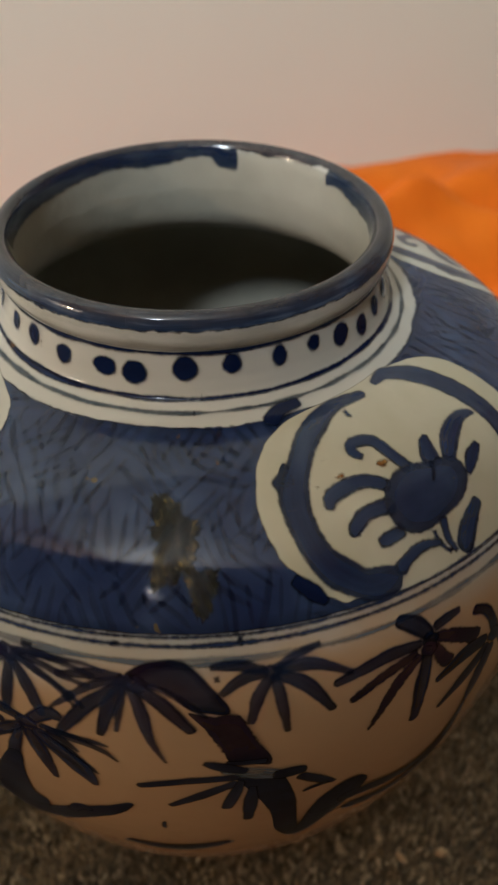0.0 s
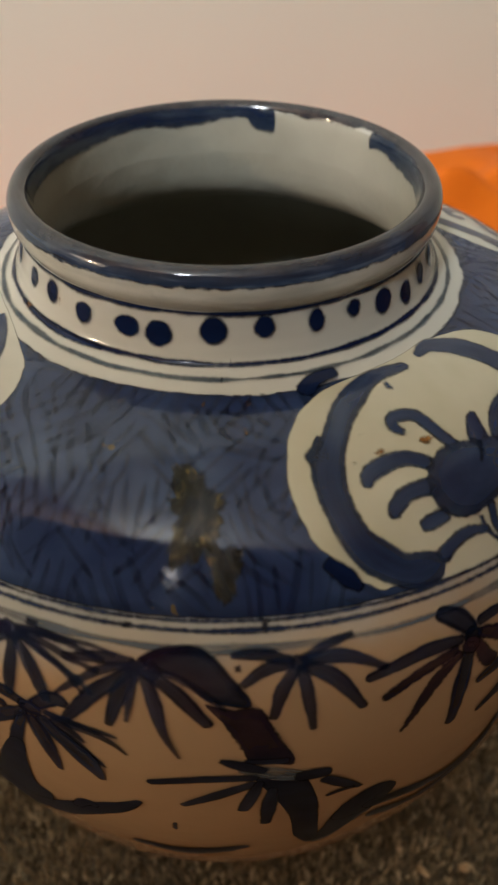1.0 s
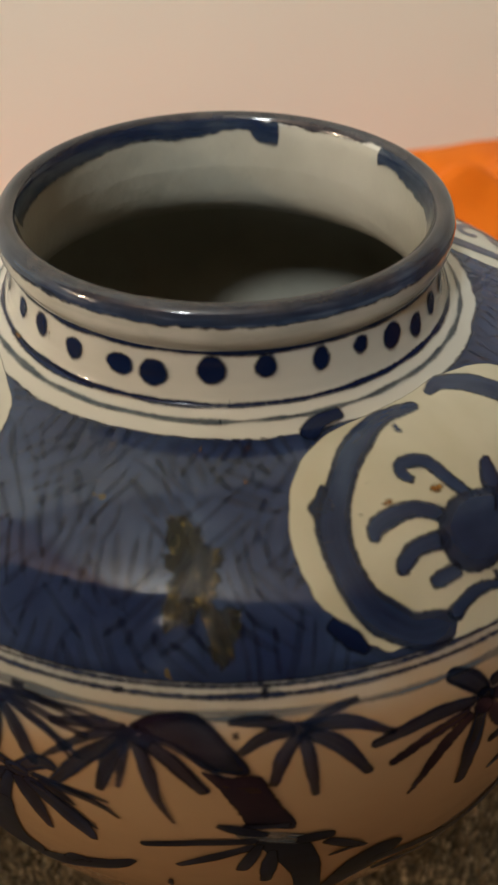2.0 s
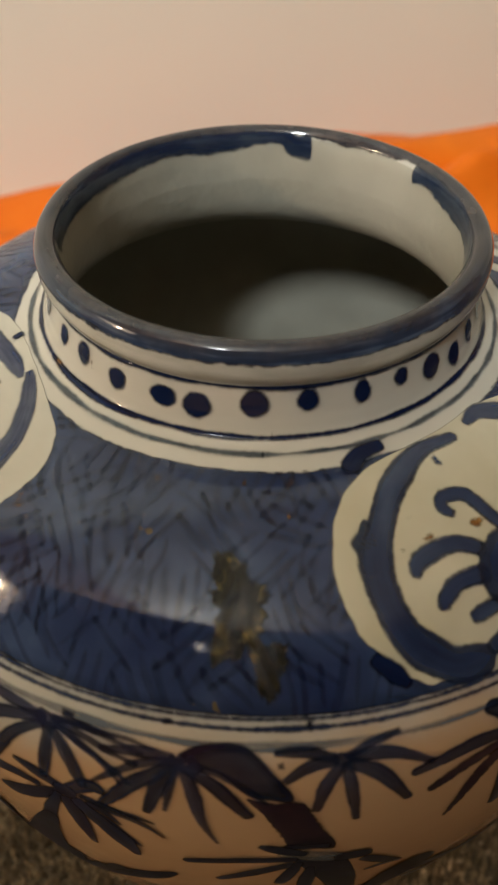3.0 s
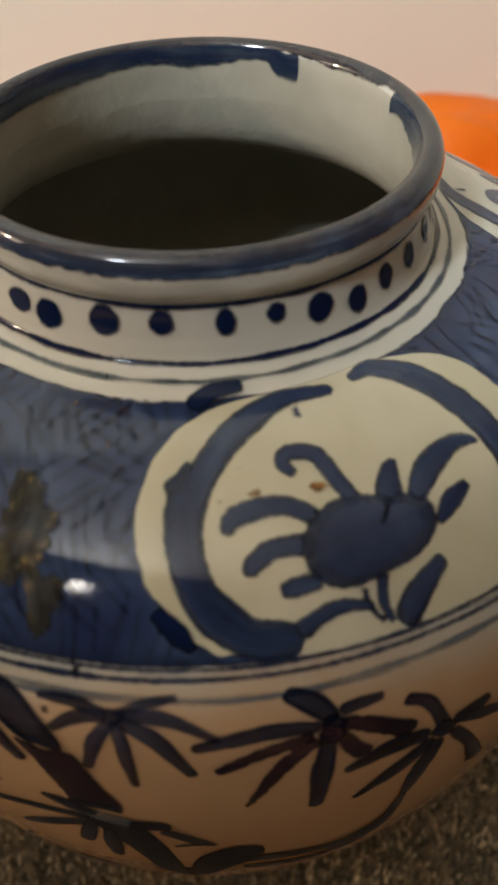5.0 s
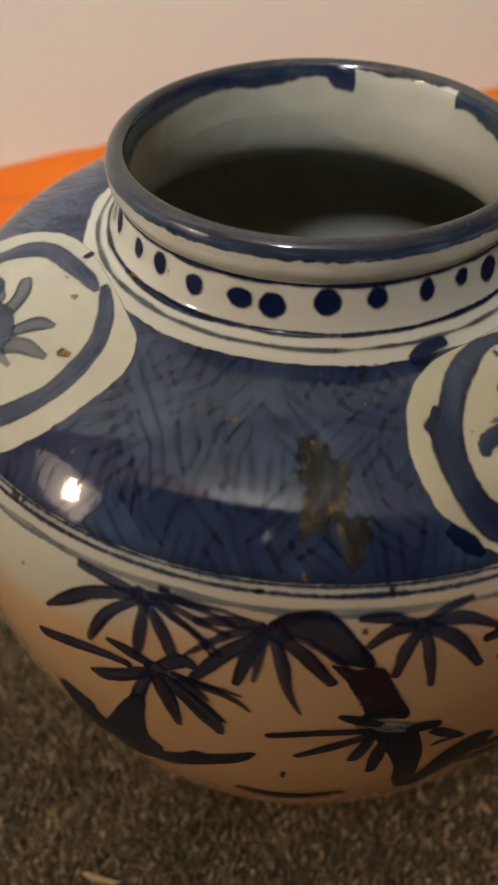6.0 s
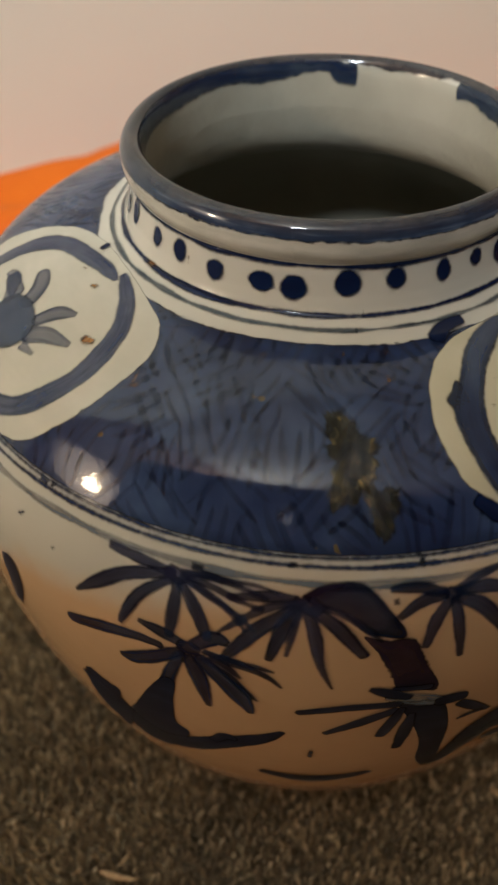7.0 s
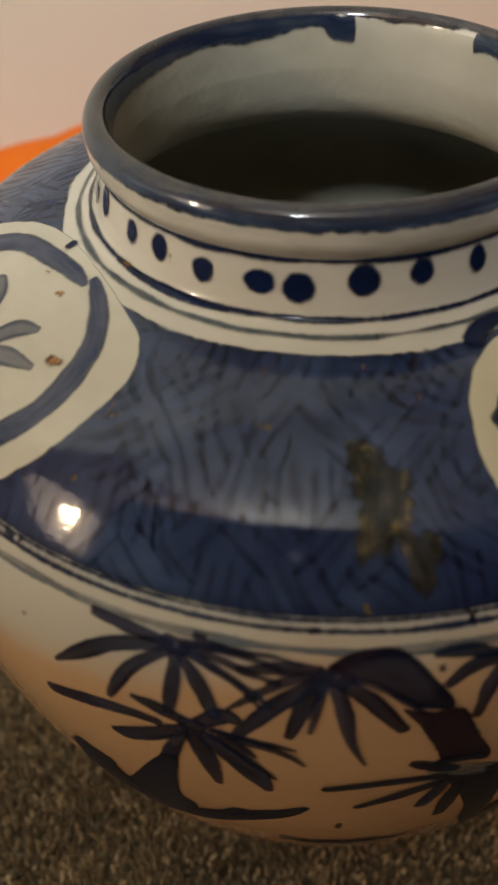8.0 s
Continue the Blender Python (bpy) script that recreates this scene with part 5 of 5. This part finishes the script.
    blob("painted_stalk", [(18.49, 22.94), (20.98, 22.95), (23.98, 23.05), (26.17, 23.95), (27.18, 25.02), (27.94, 26.02), (26.72, 26.21), (24.35, 25.54), (23.29, 24.59), (21.08, 23.73)], INKBLACK, jar, "motif", turn=turn)
    stroke("painted_leaf", [(8.1, 20.45, 1.1), (11.2, 20.64, 1.5), (14.0, 20.98, 1.4), (15.9, 21.25, 0.6)], LEAF, jar, "motif", turn=turn)
    stroke("painted_leaf", [(7.0, 20.39, 1.5), (2.6, 20.62, 2.1), (-0.7, 21.05, 1.6), (-2.6, 21.32, 0.6)], LEAF, jar, "motif", turn=turn)
    stroke("painted_leaf", [(10.1, 23.97, 1.8), (14.4, 23.55, 3.9), (19.1, 23.14, 3.1)], INKBLACK, jar, "motif", turn=turn)
    stroke("painted_leaf", [(20.7, 23.33, 1.7), (20.5, 23.97, 3.9), (20.2, 24.74, 2.4)], INKBLACK, jar, "motif", turn=turn)
    stroke("painted_leaf", [(23.0, 23.1, 4.4), (25.5, 23.08, 5.3), (27.5, 23.08, 3.3)], INKBLACK, jar, "motif", turn=turn)
    stroke("painted_rock", [(29.4, 25.1, 4.8), (32.7, 24.64, 13.4), (35.6, 24.06, 9.7)], INKBLACK, jar, "motif", turn=turn)
    stroke("painted_leaf", [(27.1, 23.95, 0.9), (28.8, 23.85, 1.8), (30.9, 23.84, 1.1)], INKBLACK, jar, "motif", turn=turn)
    stroke("painted_leaf", [(23.5, 20.31, 2.3), (28.0, 20.35, 3.4), (32.9, 20.79, 1.0)], LEAF, jar, "motif", turn=turn)
    stroke("painted_leaf", [(23.3, 20.38, 2.1), (24.1, 21.03, 3.0), (24.8, 21.83, 1.4)], LEAF, jar, "motif", turn=turn)
    stroke("painted_leaf", [(22.9, 20.34, 2.2), (19.7, 20.43, 3.2), (17.1, 20.77, 1.5)], LEAF, jar, "motif", turn=turn)
    stroke("painted_leaf", [(22.3, 20.25, 2.4), (24.1, 20.4, 2.4)], LEAF, jar, "motif", turn=turn)
    stroke("painted_leaf", [(38.7, 20.01, 3.2), (41.4, 20.3, 4.7), (43.4, 20.72, 3.5)], LEAF, jar, "motif", turn=turn)
    stroke("painted_leaf", [(43.9, 20.75, 3.1), (46.9, 20.99, 4.2), (51.4, 21.42, 5.2)], PURPLE, jar, "motif", turn=turn)
    stroke("painted_leaf", [(41.5, 20.92, 2.2), (36.8, 21.11, 3.3), (32.1, 21.46, 2.3)], PURPLE, jar, "motif", turn=turn)
    stroke("painted_leaf", [(42.7, 20.97, 2.8), (42.2, 21.71, 4.7), (41.7, 22.84, 2.7)], LEAF, jar, "motif", turn=turn)
    stroke("painted_leaf", [(42.1, 20.66, 4.1), (44.2, 20.88, 4.5)], LEAF, jar, "motif", turn=turn)
    stroke("painted_leaf", [(55.7, 21.66, 3.9), (58.3, 21.62, 5.4), (60.3, 21.49, 2.5)], LEAF, jar, "motif", turn=turn)
    stroke("painted_leaf", [(53.3, 21.69, 4.6), (48.9, 21.66, 6.0), (44.2, 21.92, 2.1)], LEAF, jar, "motif", turn=turn)
    stroke("painted_leaf", [(54.5, 21.93, 3.4), (52.9, 22.68, 5.2), (51.8, 23.56, 1.6)], LEAF, jar, "motif", turn=turn)
    stroke("painted_rock", [(28.0, 26.35, 4.9), (32.5, 24.72, 12.4), (36.0, 24.32, 8.9)], INKBLACK, jar, "motif", turn=turn)
    stroke("painted_line", [(4.6, 26.22, 1.7), (10.6, 26.23, 4.3), (15.7, 26.22, 5.0), (18.9, 25.95, 2.3)], INKBLACK, jar, "motif", turn=turn)
    stroke("painted_leaf", [(57.0, 21.71, 3.4), (60.5, 21.93, 3.9), (64.5, 22.24, 1.4)], LEAF, jar, "motif", turn=turn)


far_bamboo(150.0)
far_bamboo(235.0)


# ---- carpet pile near the jar ----
def make_pile():
    m, n, l, b = material("grey_brown_wool_loops")
    geo = n.new("ShaderNodeNewGeometry")
    tint = ramp(n, l, geo.outputs["Random Per Island"], [(0.0, (0.11, 0.086, 0.048)), (0.45, (0.25, 0.198, 0.114)), (0.8, (0.46, 0.37, 0.222)), (1.0, (0.76, 0.64, 0.43))])
    big = ramp(n, l, noise_node(n, l, 14, 3, texco(n)), [(0.35, (0.72, 0.72, 0.72)), (0.65, (1.15, 1.13, 1.1))])
    l.new(mixed(n, l, 1.0, tint, big, "MULTIPLY"), b.inputs["Base Color"])
    b.inputs["Roughness"].default_value = 0.95
    b.inputs["Sheen Weight"].default_value = 0.15
    bumped(n, l, b, noise_node(n, l, 2500, 2, texco(n)), 0.6, 0.0006)
    return m


def pile():
    rng = np.random.default_rng(4)
    gap_x, gap_y = 0.0017, 0.0022
    gx, gy = np.meshgrid(np.arange(-0.22, 0.24, gap_x), np.arange(-0.19, 0.15, gap_y))
    gy = gy + (np.arange(gx.shape[1]) % 2)[None, :] * gap_y * 0.5
    x, y = gx.ravel() + rng.normal(0, 0.00018, gx.size), gy.ravel() + rng.normal(0, 0.0004, gx.size)
    a = radians(12.0)
    x, y = x * math.cos(a) - y * math.sin(a), x * math.sin(a) + y * math.cos(a)
    keep = np.hypot(x, y) > 0.058
    x, y = x[keep], y[keep]
    k = len(x)
    w, d, h = rng.uniform(0.0006, 0.0010, k), rng.uniform(0.0007, 0.0012, k), rng.uniform(0.0045, 0.0085, k)
    turn = a + rng.normal(0, 0.35, k)
    lean = rng.normal(0, 0.0011, (k, 2))
    ring = np.linspace(0, math.tau, 7)[:-1]
    shape = [(1.0, 0.0), (0.92, 0.6), (0.5, 0.93)]
    v = np.zeros((k, 19, 3))
    for j, (s, t) in enumerate(shape):
        lx, ly = np.cos(ring)[None] * w[:, None] * s, np.sin(ring)[None] * d[:, None] * s
        v[:, j * 6:j * 6 + 6, 0] = x[:, None] + lx * np.cos(turn)[:, None] - ly * np.sin(turn)[:, None] + lean[:, :1] * t
        v[:, j * 6:j * 6 + 6, 1] = y[:, None] + lx * np.sin(turn)[:, None] + ly * np.cos(turn)[:, None] + lean[:, 1:] * t
        v[:, j * 6:j * 6 + 6, 2] = h[:, None] * t - 0.004
    v[:, 18] = np.stack([x + lean[:, 0], y + lean[:, 1], h - 0.004], -1)
    quads = [[j * 6 + i, j * 6 + (i + 1) % 6, j * 6 + 6 + (i + 1) % 6, j * 6 + 6 + i] for j in range(2) for i in range(6)]
    tris = [[12 + i, 12 + (i + 1) % 6, 18] for i in range(6)]
    base = np.arange(k)[:, None, None] * 19
    fq, ft = (np.array(quads)[None] + base).reshape(-1, 4), (np.array(tris)[None] + base).reshape(-1, 3)
    mesh = bpy.data.meshes.new("carpet_pile")
    mesh.vertices.add(k * 19)
    mesh.vertices.foreach_set("co", v.reshape(-1))
    loops = np.concatenate([fq.ravel(), ft.ravel()]).astype(np.int32)
    mesh.loops.add(len(loops))
    mesh.loops.foreach_set("vertex_index", loops)
    starts = np.concatenate([np.arange(len(fq)) * 4, len(fq) * 4 + np.arange(len(ft)) * 3]).astype(np.int32)
    mesh.polygons.add(len(starts))
    mesh.polygons.foreach_set("loop_start", starts)
    mesh.update(calc_edges=True)
    mesh.polygons.foreach_set("use_smooth", [True] * len(mesh.polygons))
    ob = link_mesh("carpet_pile", mesh, make_pile())
    tagged(ob, "short grey-brown looped carpet pile", "carpet", kind="stuff")


# ---- litter on the carpet ----
def make_straw():
    m, n, l, b = material("dry_straw")
    l.new(ramp(n, l, noise_node(n, l, 600, 3, texco(n)), [(0.3, (0.36, 0.24, 0.12)), (0.7, (0.62, 0.48, 0.30))]), b.inputs["Base Color"])
    b.inputs["Roughness"].default_value = 0.7
    return m


STRAW = make_straw()


def crumb(x, y, size, long, turn, label):
    bm = bmesh.new()
    bmesh.ops.create_icosphere(bm, subdivisions=2, radius=1.0)
    for v in bm.verts:
        k = 1 + 0.45 * noise.noise(v.co * 1.7 + Vector((x * 90, y * 90, 0)))
        v.co = (v.co.x * size * long * k, v.co.y * size * k, v.co.z * size * 0.6 * k)
    ob = part("crumb", bm, STRAW)
    ob.matrix_world = pose(x, y, 0.0018 + size * 0.4, 4, -3, turn)
    tagged(ob, label, "crumb", group="crumbs on the carpet")


def straw(points, width, label):
    bm = bmesh.new()
    p = [Vector(q) for q in points]
    rings = []
    for i, q in enumerate(p):
        d = (p[min(i + 1, len(p) - 1)] - p[max(i - 1, 0)]).normalized()
        side, up = d.cross(Vector((0, 0, 1))).normalized(), Vector((0, 0, 1))
        w = width * (0.35 if i in (0, len(p) - 1) else 1)
        rings.append([bm.verts.new(q + side * w * math.cos(a) + up * w * 0.5 * math.sin(a)) for a in (0, 1.05, 2.1, 3.14, 4.2, 5.24)])
    for a, b in zip(rings, rings[1:]):
        for i in range(6):
            bm.faces.new((a[i], a[(i + 1) % 6], b[(i + 1) % 6], b[i]))
    bm.faces.new(rings[0]), bm.faces.new(rings[-1][::-1])
    tagged(part("straw", bm, STRAW), label, "straw", group="straws on the carpet")


crumb(0.0805, -0.069, 0.0011, 1.4, 30, "tiny pale yellow crumb on the carpet")
crumb(0.0955, -0.050, 0.0015, 2.4, -35, "pale straw-coloured crumb on the carpet")
crumb(0.112, -0.044, 0.0021, 1.5, 20, "larger tan crumb lying on the carpet")
straw([(-0.0626, -0.1170, 0.0028), (-0.0590, -0.1178, 0.0044), (-0.0530, -0.1182, 0.0042), (-0.0457, -0.1170, 0.0028)], 0.0013, "short pale dry straw lying on the carpet")
straw([(-0.0560, -0.1150, 0.0028), (-0.0530, -0.1115, 0.0056), (-0.0512, -0.1085, 0.0078)], 0.0005, "thin pale dry straw sticking out of the carpet")
straw([(-0.0730, -0.1215, 0.0026), (-0.0710, -0.1195, 0.0042), (-0.0690, -0.1180, 0.0030)], 0.0005, "thin pale dry straw lying on the carpet")
pile()
